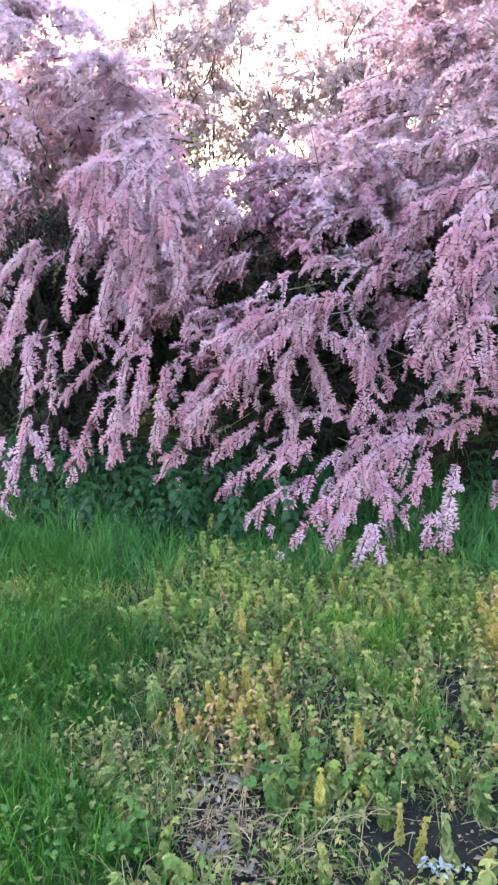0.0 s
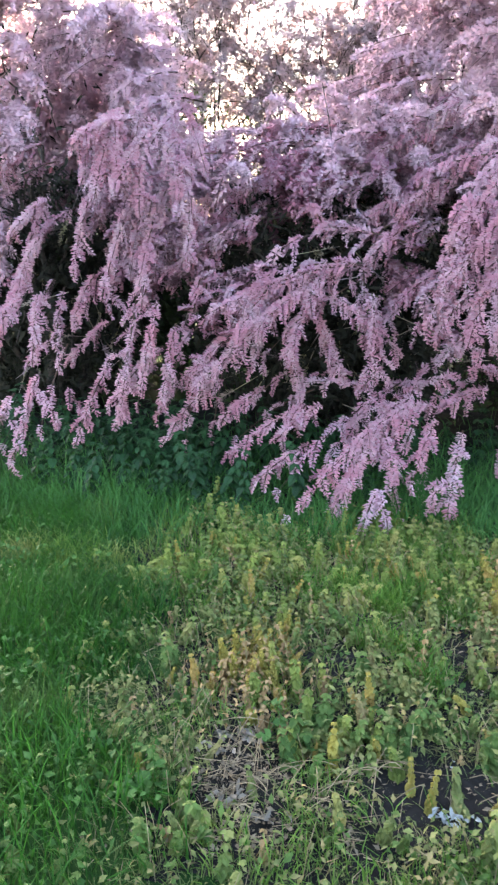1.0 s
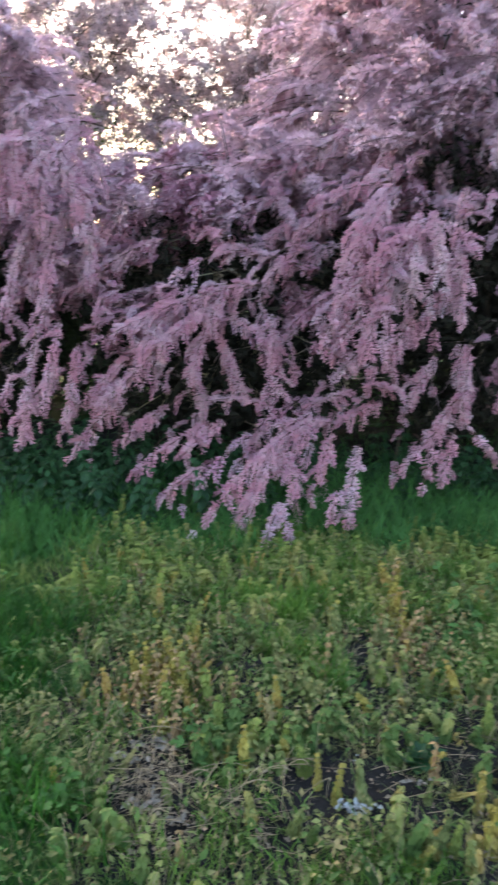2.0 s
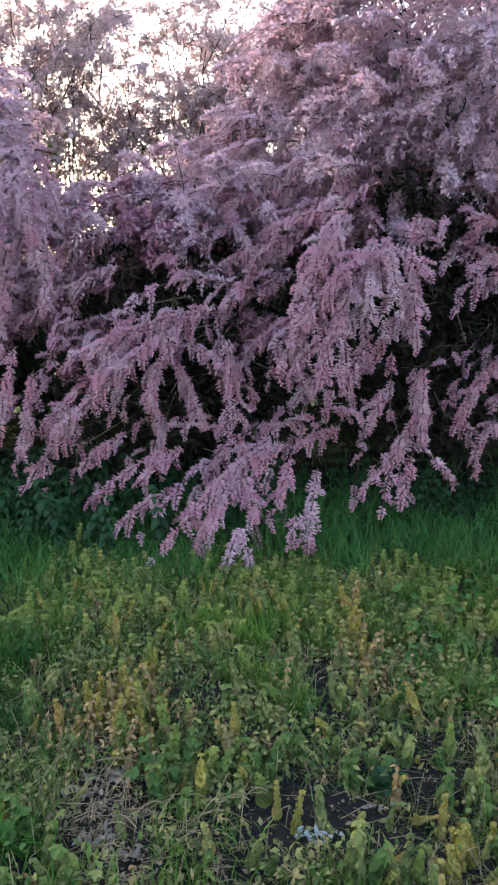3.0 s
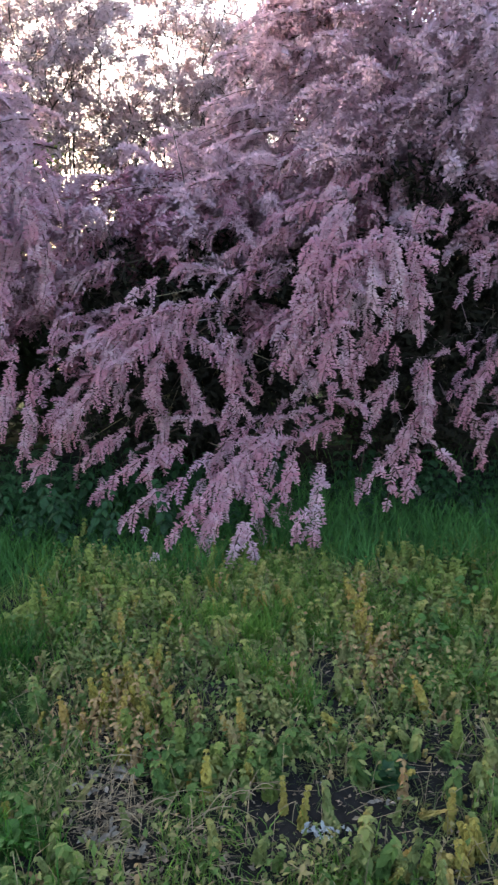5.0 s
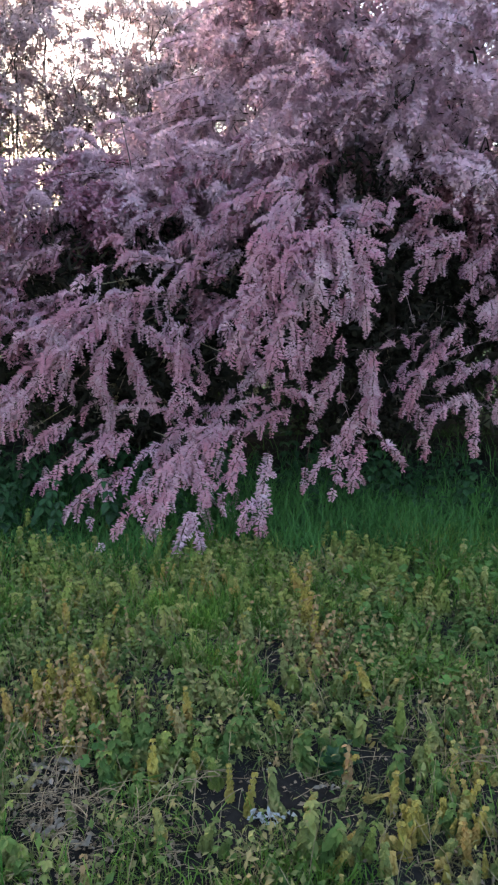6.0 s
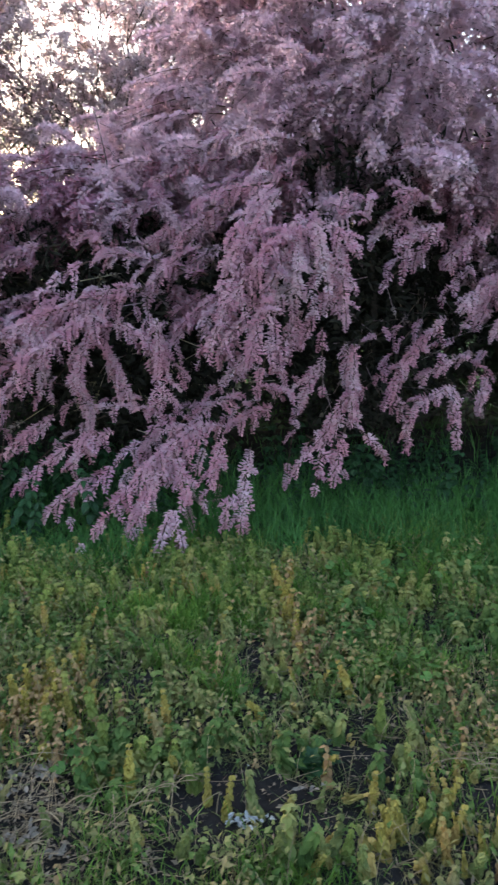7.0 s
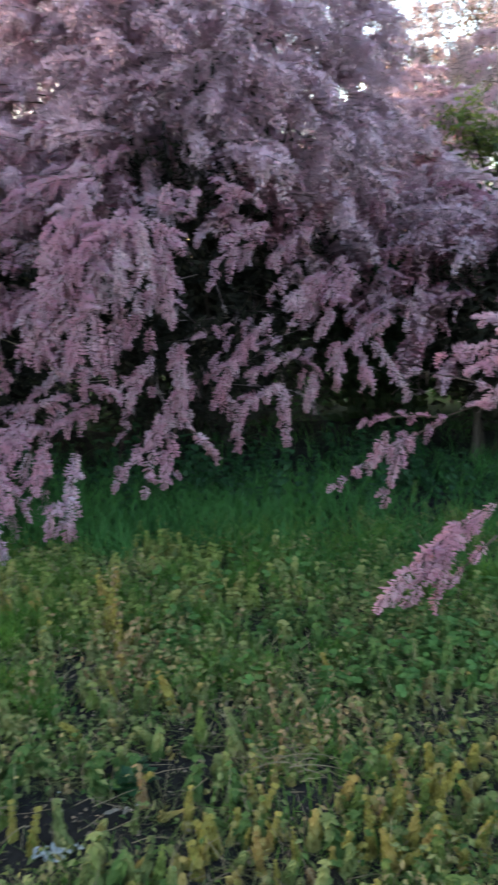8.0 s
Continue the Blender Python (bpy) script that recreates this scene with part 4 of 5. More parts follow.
def grass_mesh(name, x, y, h, w, lean, mat, rng):
    """Curved tapering blades with roots at x, y."""
    n = len(x)
    az, turn = rng.uniform(0, 2 * math.pi, n), rng.uniform(0, 2 * math.pi, n)
    lx, ly = np.cos(az) * lean, np.sin(az) * lean
    wx, wy = np.cos(turn) * w, np.sin(turn) * w
    z0 = ground_height(x, y) - 0.01
    vs = []
    for s, k in ((0, 1.0), (0.4, 0.85), (0.75, 0.55)):
        cx, cy, cz = x + lx * h * s * s, y + ly * h * s * s, z0 + h * s * (1 - 0.25 * lean * s)
        vs += [np.stack([cx - wx * k, cy - wy * k, cz], -1), np.stack([cx + wx * k, cy + wy * k, cz], -1)]
    vs.append(np.stack([x + lx * h, y + ly * h, z0 + h * (1 - 0.25 * lean)], -1))
    v = np.stack(vs, 1).reshape(-1, 3)
    t = np.array([[0, 1, 2], [1, 3, 2], [2, 3, 4], [3, 5, 4], [4, 5, 6]])
    f = (np.arange(n)[:, None, None] * 7 + t[None]).reshape(-1, 3)
    return make_mesh(name, v, f, mat)


def scatter(n, x0, x1, y0, y1, chance, rng):
    x, y = rng.uniform(x0, x1, n), rng.uniform(y0, y1, n)
    keep = rng.uniform(0, 1, n) < chance(x, y)
    # ragged outer edges, where the weeds run out into the meadow
    ragged = 0.09 * np.sin(5.3 * x + 9.1 * y) + 0.06 * np.sin(17 * x - 6 * y)
    if 1.1 < y0 < 1.3:
        keep &= y > 1.28 + ragged
    if 2.5 < x1 < 2.9:
        keep &= x < 2.62 + 1.2 * ragged
    return x[keep], y[keep]


x, y = scatter(85000, -2.8, 0.0, 0.9, 4.4, lambda x, y: lush_left(x, y) * (0.55 + 0.45 * patchy(x, y)) * np.clip(0.35 + 1.6 * (y - 1.55), 0.35, 1), vrng)
h = vrng.uniform(0.05, 0.20, len(x)) * (0.5 + 0.8 * patchy(x, y, 2.0)) * np.where(y < 3.0, 1.0, 0.8)
grass = new("grass", grass_mesh("grass", x, y, h, vrng.uniform(0.0013, 0.0032, len(x)), vrng.uniform(0.1, 1.1, len(x)), GRASS, vrng))
tagged(grass, "lush bright green grass in soft tussocks", "grass", kind="stuff")

x, y = scatter(9000, -2.2, -0.7, 2.9, 3.6, lambda x, y: np.exp(-((x + 1.42) / 0.38) ** 2 - ((y - 3.25) / 0.13) ** 2), vrng)
pale_grass = new("pale_grass", grass_mesh("pale_grass", x, y, vrng.uniform(0.06, 0.16, len(x)), vrng.uniform(0.0012, 0.0026, len(x)), vrng.uniform(0.3, 1.3, len(x)), TUSSOCK, vrng))
tagged(pale_grass, "pale seeding grass in a streak through the lush grass", "grass", kind="stuff")

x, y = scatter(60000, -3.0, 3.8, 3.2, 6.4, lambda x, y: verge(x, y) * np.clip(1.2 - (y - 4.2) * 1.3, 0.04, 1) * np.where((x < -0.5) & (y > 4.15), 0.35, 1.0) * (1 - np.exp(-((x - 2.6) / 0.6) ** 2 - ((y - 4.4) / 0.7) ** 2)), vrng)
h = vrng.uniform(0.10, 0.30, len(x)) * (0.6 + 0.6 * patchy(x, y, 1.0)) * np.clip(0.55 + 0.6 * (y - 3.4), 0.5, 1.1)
verge_grass = new("verge_grass", grass_mesh("verge_grass", x, y, h, vrng.uniform(0.002, 0.004, len(x)), vrng.uniform(0.1, 1.0, len(x)), SHADE_TONED_GRASS, vrng))
tagged(verge_grass, "tall grass below the bushes in a bluish shade-toned green", "grass", kind="stuff")

x, y = scatter(38000, -6.5, 7.5, -3.0, 9.5, lambda x, y: np.where((x < -2.7) | (x > np.maximum(2.0, 0.68 * y + 0.4)) | (y < 1.2) | (y > 7.6), 1.0, 0.0) * (0.4 + 0.6 * patchy(x, y)), vrng)
outer_grass = new("meadow_grass", grass_mesh("meadow_grass", x, y, vrng.uniform(0.08, 0.22, len(x)), vrng.uniform(0.003, 0.007, len(x)), vrng.uniform(0.2, 1.1, len(x)), GRASS, vrng))
tagged(outer_grass, "rough green meadow grass around the bushes", "grass", kind="stuff")

x, y = scatter(46000, -1.0, 2.8, 1.2, 4.1, lambda x, y: (1 - lush_left(x, y)) * (1 - bare(x, y)) * np.clip(3.2 * patchy(1.8 * x, 1.8 * y, 4.0) - 1.7 + 0.7 * np.clip((y - 3.0) / 0.4, 0, 1) * np.clip((x - 0.9) / 0.3, 0.1, 1), 0.05, 1), vrng)
h = vrng.uniform(0.03, 0.11, len(x)) * (1 + 0.5 * np.clip((y - 3.2) / 0.6, 0, 1))
thin_grass = new("thin_grass", grass_mesh("thin_grass", x, y, h, vrng.uniform(0.0012, 0.0026, len(x)), vrng.uniform(0.2, 1.0, len(x)), TUSSOCK, vrng))
tagged(thin_grass, "thin green grass among yellowing weeds", "grass", kind="stuff")


# bright tussocks standing in the weeds
tufts_at = [(vrng.uniform(-0.5, 2.4), vrng.uniform(2.4, 3.9)) for k in range(40)] + [(vrng.uniform(-0.7, 0.9), vrng.uniform(2.95, 3.6)) for k in range(22)] + [(vrng.uniform(-0.3, 1.8), vrng.uniform(1.5, 2.5)) for k in range(4)] + [(0.39, 1.68), (0.46, 1.64), (0.33, 1.64), (0.52, 1.60), (0.13, 3.0), (0.17, 2.95), (0.22, 1.6)]
tufts_at = [(cx, cy) for cx, cy in tufts_at if bare(cx, cy) < 0.05 and bare(cx, cy - 0.12) < 0.3]
x = np.concatenate([vrng.normal(cx, 0.045, 130) for cx, cy in tufts_at])
y = np.concatenate([vrng.normal(cy, 0.045, 130) for cx, cy in tufts_at])
tussocks = new("grass_tussocks", grass_mesh("grass_tussocks", x, y, vrng.uniform(0.05, 0.15, len(x)) * np.where(y < 1.8, 0.5, 1.0), vrng.uniform(0.0014, 0.003, len(x)), vrng.uniform(0.2, 0.9, len(x)), TUSSOCK, vrng))
tagged(tussocks, "bright yellow-green grass tufts among the weeds", "grass", kind="stuff")


# ---- leaves ----
def leaf_arrays(base, d, up, length, width, cup=0.25, sag=0.3):
    """A pointed oval leaf with a folded midrib and a drooping tip."""
    x = unit(d)
    side = unit(np.cross(np.asarray(up) + 1e-3, x))
    z = np.cross(x, side)
    rows = ((0.0, 0.15), (0.3, 0.95), (0.68, 0.8))
    v = []
    for s, k in rows:
        c = base + x * length * s - z * sag * length * s * s
        v += [c + side * width * k + z * cup * width * k, c - z * 0.08 * width, c - side * width * k + z * cup * width * k]
    v.append(base + x * length - z * sag * length)
    f = []
    for i in range(2):
        for j in (0, 1):
            a = i * 3 + j
            f += [(a, a + 1, a + 3), (a + 1, a + 4, a + 3)]
    f += [(6, 7, 9), (7, 8, 9)]
    return np.array(v), np.array(f)


def leaf_cloud(x, y, z, length, width, rng, flat=0.8):
    """Many small four-sided leaves at given places."""
    n = len(x)
    p = np.stack([x, y, z], -1)
    up = unit(np.stack([rng.normal(0, flat, n), rng.normal(0, flat, n), np.ones(n)], -1))
    d = unit(np.cross(up, rng.normal(size=(n, 3))))
    s = np.cross(up, d)
    L, w = length[:, None], width[:, None]
    v = np.stack([p, p + d * L * 0.45 + s * w + up * w * 0.3, p + d * L * 0.5, p + d * L * 0.45 - s * w + up * w * 0.3, p + d * L - up * L * 0.15], 1)
    t = np.array([[0, 2, 1], [0, 3, 2], [1, 2, 4], [2, 3, 4]])
    return v.reshape(-1, 3), (np.arange(n)[:, None, None] * 5 + t[None]).reshape(-1, 3)


def clump(x, y):
    """Clumps a hand or two across, with gaps between them."""
    return np.clip(0.15 + 1.5 * (patchy(2.3 * x + 0.4 * np.sin(5 * y), 2.3 * y, 0.7) - 0.15), 0.1, 1.2)


def mound(x, y):
    return np.clip(0.5 + 0.3 * np.sin(11 * x + 3 * y) * np.sin(9 * y - 4 * x + 1) + 0.35 * np.sin(19 * x + 1.0 + 2 * np.sin(3 * y)) * np.sin(17 * y + 7 * x), 0, 1)


x, y = scatter(24000, -1.0, 2.8, 1.2, 4.1, lambda x, y: (1 - lush_left(x, y)) * (1 - open_soil(x, y)) * (1 - 0.7 * blot(x, y, 1.1, 1.9, 0.7, 0.45)) * (0.3 + 0.5 * patchy(x, y, 5.0)) * np.clip(0.75 + 0.5 * (x - 0.3), 0.7, 1.3) * clump(x, y), vrng)
z = ground_height(x, y) + vrng.uniform(0.0, 0.07, len(x)) ** 1.0
low_weeds = new("low_weeds", make_mesh("low_weeds", *leaf_cloud(x, y, z, vrng.uniform(0.016, 0.036, len(x)), vrng.uniform(0.006, 0.011, len(x)), vrng, 0.9), HERB_GREEN))
tagged(low_weeds, "carpet of small green and dull weed leaves", "weeds", kind="stuff")

x, y = scatter(42000, -0.9, 2.7, 1.2, 4.0, lambda x, y: (1 - lush_left(x, y)) * (1 - open_soil(x, y)) * (1 - 0.7 * blot(x, y, 1.1, 1.9, 0.7, 0.45)) * (0.3 + 0.7 * mound(x, y)) * clump(x, y) * (1 - 0.6 * verge(x, y)), vrng)
z = ground_height(x, y) + vrng.uniform(0.0, 1.0, len(x)) ** 0.7 * (0.015 + 0.055 * mound(x, y) + 0.05 * clump(x, y))
matted_weeds = new("matted_weeds", make_mesh("matted_weeds", *leaf_cloud(x, y, z, vrng.uniform(0.012, 0.034, len(x)), vrng.uniform(0.003, 0.0085, len(x)), vrng, 1.1), HERB_MATTED))
tx, ty = scatter(68000, -0.95, 2.7, 1.2, 4.0, lambda x, y: (1 - 0.9 * lush_left(x, y)) * (1 - open_soil(x, y)) * (0.25 + 0.75 * mound(x, y)) * (1 - 0.7 * verge(x, y)), vrng)
tangle = new("weed_tangle", grass_mesh("weed_tangle", tx, ty, vrng.uniform(0.02, 0.075, len(tx)) * (0.5 + 0.8 * mound(tx, ty)), vrng.uniform(0.0009, 0.0024, len(tx)), vrng.uniform(0.4, 2.2, len(tx)), TANGLE, vrng))
tagged(tangle, "tangled grey-green weed stems and thin leaves", "weeds", kind="stuff")
x = np.concatenate([vrng.normal(-0.28, 0.10, 420), vrng.normal(0.60, 0.09, 200), vrng.normal(1.1, 0.14, 150)])
y = np.concatenate([vrng.normal(2.34, 0.14, 420), vrng.normal(2.72, 0.14, 200), vrng.normal(2.25, 0.14, 150)])
z = ground_height(x, y) + vrng.uniform(0.01, 0.11, len(x))
withered_mat = new("withered_leaves", make_mesh("withered_leaves", *leaf_cloud(x, y, z, vrng.uniform(0.010, 0.028, len(x)), vrng.uniform(0.003, 0.008, len(x)), vrng, 1.4), HERB_DRY))
tagged(withered_mat, "withered orange-brown leaves hanging among the weeds", "dead leaves", kind="stuff")
tagged(matted_weeds, "matted dull olive and tan shrivelled weed leaves", "weeds", kind="stuff")

x, y = scatter(9000, -2.0, -0.1, 1.2, 3.6, lambda x, y: lush_left(x, y) * np.clip(1.6 * patchy(x * 1.5, y * 1.5, 2.5) - 0.3, 0, 1), vrng)
z = ground_height(x, y) + vrng.uniform(0.02, 0.11, len(x))
grass_weeds = new("leafy_weeds", make_mesh("leafy_weeds", *leaf_cloud(x, y, z, vrng.uniform(0.014, 0.036, len(x)), vrng.uniform(0.005, 0.012, len(x)), vrng, 0.9), MALLOW))
tagged(grass_weeds, "green leafy weeds growing through lush grass", "weeds", kind="stuff")

x, y = scatter(34000, -0.9, 2.8, 1.2, 3.6, lambda x, y: (1 - lush_left(x, y)) * np.clip(0.06 + 0.15 * patchy(x, y, 9.0) + np.where(x < 0.1, 0.7, -0.5) * bare(x, y), 0, 1), vrng)
z = ground_height(x, y) + vrng.uniform(0.0, 0.03, len(x))
bx, by = scatter(6000, -0.6, 0.75, 1.45, 2.4, lambda x, y: bare(x, y) * np.where(x < 0.1, 1.0, 0.12), vrng)
x, y = np.concatenate([x, bx]), np.concatenate([y, by])
z = ground_height(x, y) + vrng.uniform(0.0, 0.03, len(x))
leaf_litter = new("leaf_litter", make_mesh("leaf_litter", *leaf_cloud(x, y, z, vrng.uniform(0.008, 0.028, len(x)), vrng.uniform(0.0015, 0.0065, len(x)), vrng, 0.8), LITTER))
tagged(leaf_litter, "grey brown withered leaf litter on the soil", "leaf litter", kind="stuff")

x, y = scatter(4200, -0.8, 2.4, 1.3, 3.4, lambda x, y: np.clip(0.10 + bare(x, y) * np.where(x < 0.12, 1.2, 0.15), 0, 1) * (1 - lush_left(x, y)), vrng)
straws = Heap()
for px, py in zip(x, y):
    a, L = vrng.normal(0.2, 0.9), vrng.uniform(0.03, 0.16)
    z = ground_height(px, py) + vrng.uniform(0.004, 0.03)
    dx, dy = math.cos(a) * L / 2, math.sin(a) * L / 2
    mid = (px + vrng.normal(0, 0.008), py + vrng.normal(0, 0.008), z + vrng.uniform(0, 0.012))
    straws.add(*tube([(px - dx, py - dy, z), mid, (px + dx, py + dy, z + vrng.uniform(-0.008, 0.02))], [0.0013, 0.0012, 0.0007], 3))
# bent dead stalks that fan out from the foot of a withered plant
for cx, cy, a0, count in ((0.15, 1.97, 3.5, 13), (0.02, 1.93, 3.7, 7), (-0.20, 2.10, 4.4, 11), (-0.14, 1.80, 3.0, 8), (0.98, 2.0, 2.6, 8), (0.95, 1.98, 0.0, 7)):
    for k in range(count):
        a, L = vrng.normal(a0, 0.6), vrng.uniform(0.06, 0.25)
        px, py = vrng.normal(cx, 0.055), vrng.normal(cy, 0.04)
        z = float(ground_height(px, py))
        d = np.array((math.cos(a), math.sin(a), 0)) * L
        straws.add(*tube(bezier((px, py, z + 0.05), (px + d[0] * 0.4, py + d[1] * 0.4, z + vrng.uniform(0.04, 0.10)), (px + d[0], py + d[1], z + 0.006), 6), np.linspace(0.0016, 0.0008, 6), 4))
x, y = scatter(42000, -0.8, 2.4, 1.3, 3.4, lambda x, y: np.clip(0.04 + 0.06 * patchy(x, y, 3.3) + bare(x, y) * 0.9, 0, 1) * (1 - lush_left(x, y)), vrng)
bx, by = scatter(5000, -0.6, 0.3, 1.45, 2.4, lambda x, y: bare(x, y) * np.where(x < 0.1, 1.0, 0.1), vrng)
x, y = np.concatenate([x, bx]), np.concatenate([y, by])
thatch = new("dry_thatch", grass_mesh("dry_thatch", x, y, vrng.uniform(0.008, 0.022, len(x)), vrng.uniform(0.0006, 0.0013, len(x)), vrng.uniform(1.5, 4.0, len(x)), LITTER, vrng))
tagged(thatch, "matted grey-brown dead grass on the soil", "dead grass", kind="stuff")
straw = new("dry_straw", straws.mesh("dry_straw", STRAW))
tagged(straw, "bleached dry stalks scattered on bare soil", "straw", kind="stuff")


# ---- herbs: spires of drooping whorled leaves ----
def herb_arrays(rng, height, nodes, leaf, droop, whorl, rounder):
    """The stem's points and the leaves of one upright herb."""
    lean = rng.normal(0, 0.2, 2)
    at = lambda u: np.array((lean[0] * height * u * u, lean[1] * height * u * u, height * u))
    hp = Heap()
    for k in range(nodes):
        u = 0.12 + 0.88 * k / (nodes - 1)
        size = leaf * (1.08 - 0.6 * u) * rng.uniform(0.8, 1.15)
        spin = rng.uniform(0, 6.28)
        for j in range(whorl):
            a = spin + j * 2 * math.pi / whorl + rng.normal(0, 0.2)
            dp = droop * rng.uniform(0.5, 1.4) - (0.5 if k == nodes - 1 else 0)
            d = np.array((math.cos(a), math.sin(a), -dp))
            hp.add(*leaf_arrays(at(u), d, (0, 0, 1), size, size * rounder * rng.uniform(0.85, 1.1), 0.2, 0.35))
    return np.array([at(u) for u in np.linspace(-0.1, 1, 6)]), hp


def herb(name, label, category, group, mat, stem_mat, seed, height, nodes, leaf, droop=0.5, whorl=3, rounder=0.42):
    top = tagged(new(name), label, category, group)
    pts, hp = herb_arrays(np.random.default_rng(seed), height, nodes, leaf, droop, whorl, rounder)
    part("stem", make_mesh("stem", *tube(pts, np.linspace(0.0022, 0.0012, 6), 5), stem_mat), top)
    part("leaves", hp.mesh("leaves", mat), top)
    return top


def herb_bed(name, label, mat, seed, spots, height, leaf, droop, whorl, rounder=0.45):
    """A bed of low herbs too many to count, in one mesh."""
    rng = np.random.default_rng(seed)
    kinds = []
    for k in range(8):
        pts, hp = herb_arrays(rng, height * rng.uniform(0.5, 1.3), int(rng.integers(5, 9)), leaf * rng.uniform(0.75, 1.1), droop, whorl, rounder)
        hp.add(*tube(pts[::2], (0.002, 0.0016, 0.001), 3))
        kinds.append((np.concatenate(hp.v), np.concatenate(hp.f)))
    bed = Heap()
    for px, py in spots:
        v, f = kinds[rng.integers(8)]
        a, k = rng.uniform(0, 6.28), rng.uniform(0.6, 1.2)
        turn = np.array(((math.cos(a), math.sin(a), 0), (-math.sin(a), math.cos(a), 0), (rng.normal(0, 0.3), rng.normal(0, 0.3), 1)))
        bed.add(v @ turn * k + (px, py, float(ground_height(px, py)) - 0.004), f)
    return tagged(new(name, bed.mesh(name, mat)), label, "weeds", kind="stuff")


def mallow(name, label, mat, seed, count, radius, size):
    """A rosette of long-stalked rounded leaves, each leaf a part with its stalk."""
    rng = np.random.default_rng(seed)
    top = tagged(new(name), label, "weed", "round-leaved weeds")
    for k in range(count):
        a, r = rng.uniform(0, 6.28), radius * math.sqrt(rng.uniform(0.02, 1))
        zz = rng.uniform(0.03, 0.09)
        e = np.array((math.cos(a) * r, math.sin(a) * r, zz))
        up = unit(np.array((rng.normal(0, 0.45), rng.normal(0, 0.45) - 0.2, 1)))
        xx = unit(np.cross(up, rng.normal(size=3)))
        yy = np.cross(up, xx)
        rad, m = size * rng.uniform(0.6, 1.15), 13
        ring = []
        for j in range(m):
            t = 0.35 + (2 * math.pi - 0.7) * j / (m - 1)
            q = rad * (1 + 0.10 * math.cos(5 * t))
            ring.append(e + xx * q * math.cos(t) + yy * q * math.sin(t) + up * rad * (0.18 + 0.06 * math.cos(6 * t)))
        hp = Heap()
        hp.add(np.array([e] + ring), np.array([(0, j, j + 1) for j in range(1, m)]))
        hp.add(*tube(bezier((0, 0, -0.01), (e[0] * 0.4, e[1] * 0.4, zz * 1.1), e, 4), [0.0016, 0.0014, 0.0012, 0.001], 3))
        part("leaf", hp.mesh("leaf", mat), top)
    return top


def plant_out(originals, spots, rng, s0=0.75, s1=1.3):
    used = 0
    for px, py in spots:
        m = pose(px, py, float(ground_height(px, py)) - 0.004, rng.normal(0, 7), rng.normal(0, 7), rng.uniform(0, 360))
        k = rng.integers(len(originals))
        s = rng.uniform(s0, s1)
        if used < len(originals):
            originals[used].matrix_basis = m @ Matrix.Diagonal((s, s, s, 1))
        else:
            c = copy_thing(originals[k], m)
            c.scale = (s, s, s)
        used += 1


def spots_in(n, x0, x1, y0, y1, chance, rng):
    x, y = scatter(n * 12, x0, x1, y0, y1, chance, rng)
    return list(zip(x.tolist(), y.tolist()))[:n]


hrng = np.random.default_rng(31)
weeds_zone = lambda x, y: (1 - lush_left(x, y)) * (1 - 0.85 * verge(x, y - 0.15)) * (1 - 0.97 * open_soil(x, y))
top_band = lambda x, y: np.clip((y - 2.85) / 0.3, 0, 1) * np.clip((1.25 - x) / 0.2, 0.1, 1)
green_side = lambda x, y: np.clip((x - 1.2) / 0.25, 0, 1) * np.clip((y - 2.15) / 0.3, 0, 1)
yellow_band = lambda x, y: weeds_zone(x, y) * (1 - green_side(x, y)) * np.clip(blot(x, y, -0.27, 2.46, 0.17, 0.25) + blot(x, y, 0.56, 3.05, 0.07, 0.35) + 0.9 * blot(x, y, 1.1, 1.72, 0.38, 0.22) + 0.35 * top_band(x, y) * np.clip(4 * (patchy(3 * x, 3 * y, 6.0) - 0.5), 0, 1) + 0.03, 0, 1)
yellow = [herb("yellowed_herb", "yellowed upright herb with drooping leaf whorls", "weed", "yellowed herbs", HERB_YELLOW, HERB_STEM, 200 + k, hh, nn + 1, 0.029, 1.0, 5, 0.52) for k, (hh, nn) in enumerate(((0.08, 6), (0.10, 7), (0.06, 5), (0.13, 8), (0.09, 6)))]
plant_out(yellow, spots_in(190, -0.8, 2.4, 1.3, 3.9, yellow_band, hrng), hrng, 0.5, 1.15)
lime = [herb("pale_green_herb", "yellow-green upright herb with drooping leaf whorls", "weed", "yellow-green herbs", HERB_LIME, HERB_STEM, 220 + k, hh, nn, 0.040, 0.8, 5, 0.5) for k, (hh, nn) in enumerate(((0.09, 6), (0.12, 7), (0.08, 5), (0.15, 8), (0.10, 6)))]
big_yellow = [herb("yellowed_herb", "large yellowed herb with broad drooping leaves", "weed", "yellowed herbs", HERB_YELLOW, HERB_STEM, 210 + k, hh, nn + 3, 0.034, 1.15, 6, 0.56) for k, (hh, nn) in enumerate(((0.11, 6), (0.16, 7), (0.09, 5)))]
plant_out(big_yellow, [(1.11, 1.61), (1.08, 1.64), (1.14, 1.60), (1.07, 1.83), (1.37, 1.90), (1.30, 1.75), (1.33, 1.80), (1.42, 1.74), (0.70, 1.78), (0.72, 1.76), (1.27, 2.48), (1.50, 1.92), (1.28, 2.02)], hrng, 0.8, 1.15)
half_yellow = [herb("half_yellowed_herb", "olive and ochre herb with overlapping drooping leaves", "weed", "half-yellowed herbs", HERB_OCHRE, HERB_STEM, 214 + k, hh, nn + 3, 0.034, 1.1, 6, 0.56) for k, (hh, nn) in enumerate(((0.09, 6), (0.12, 7), (0.07, 5)))]
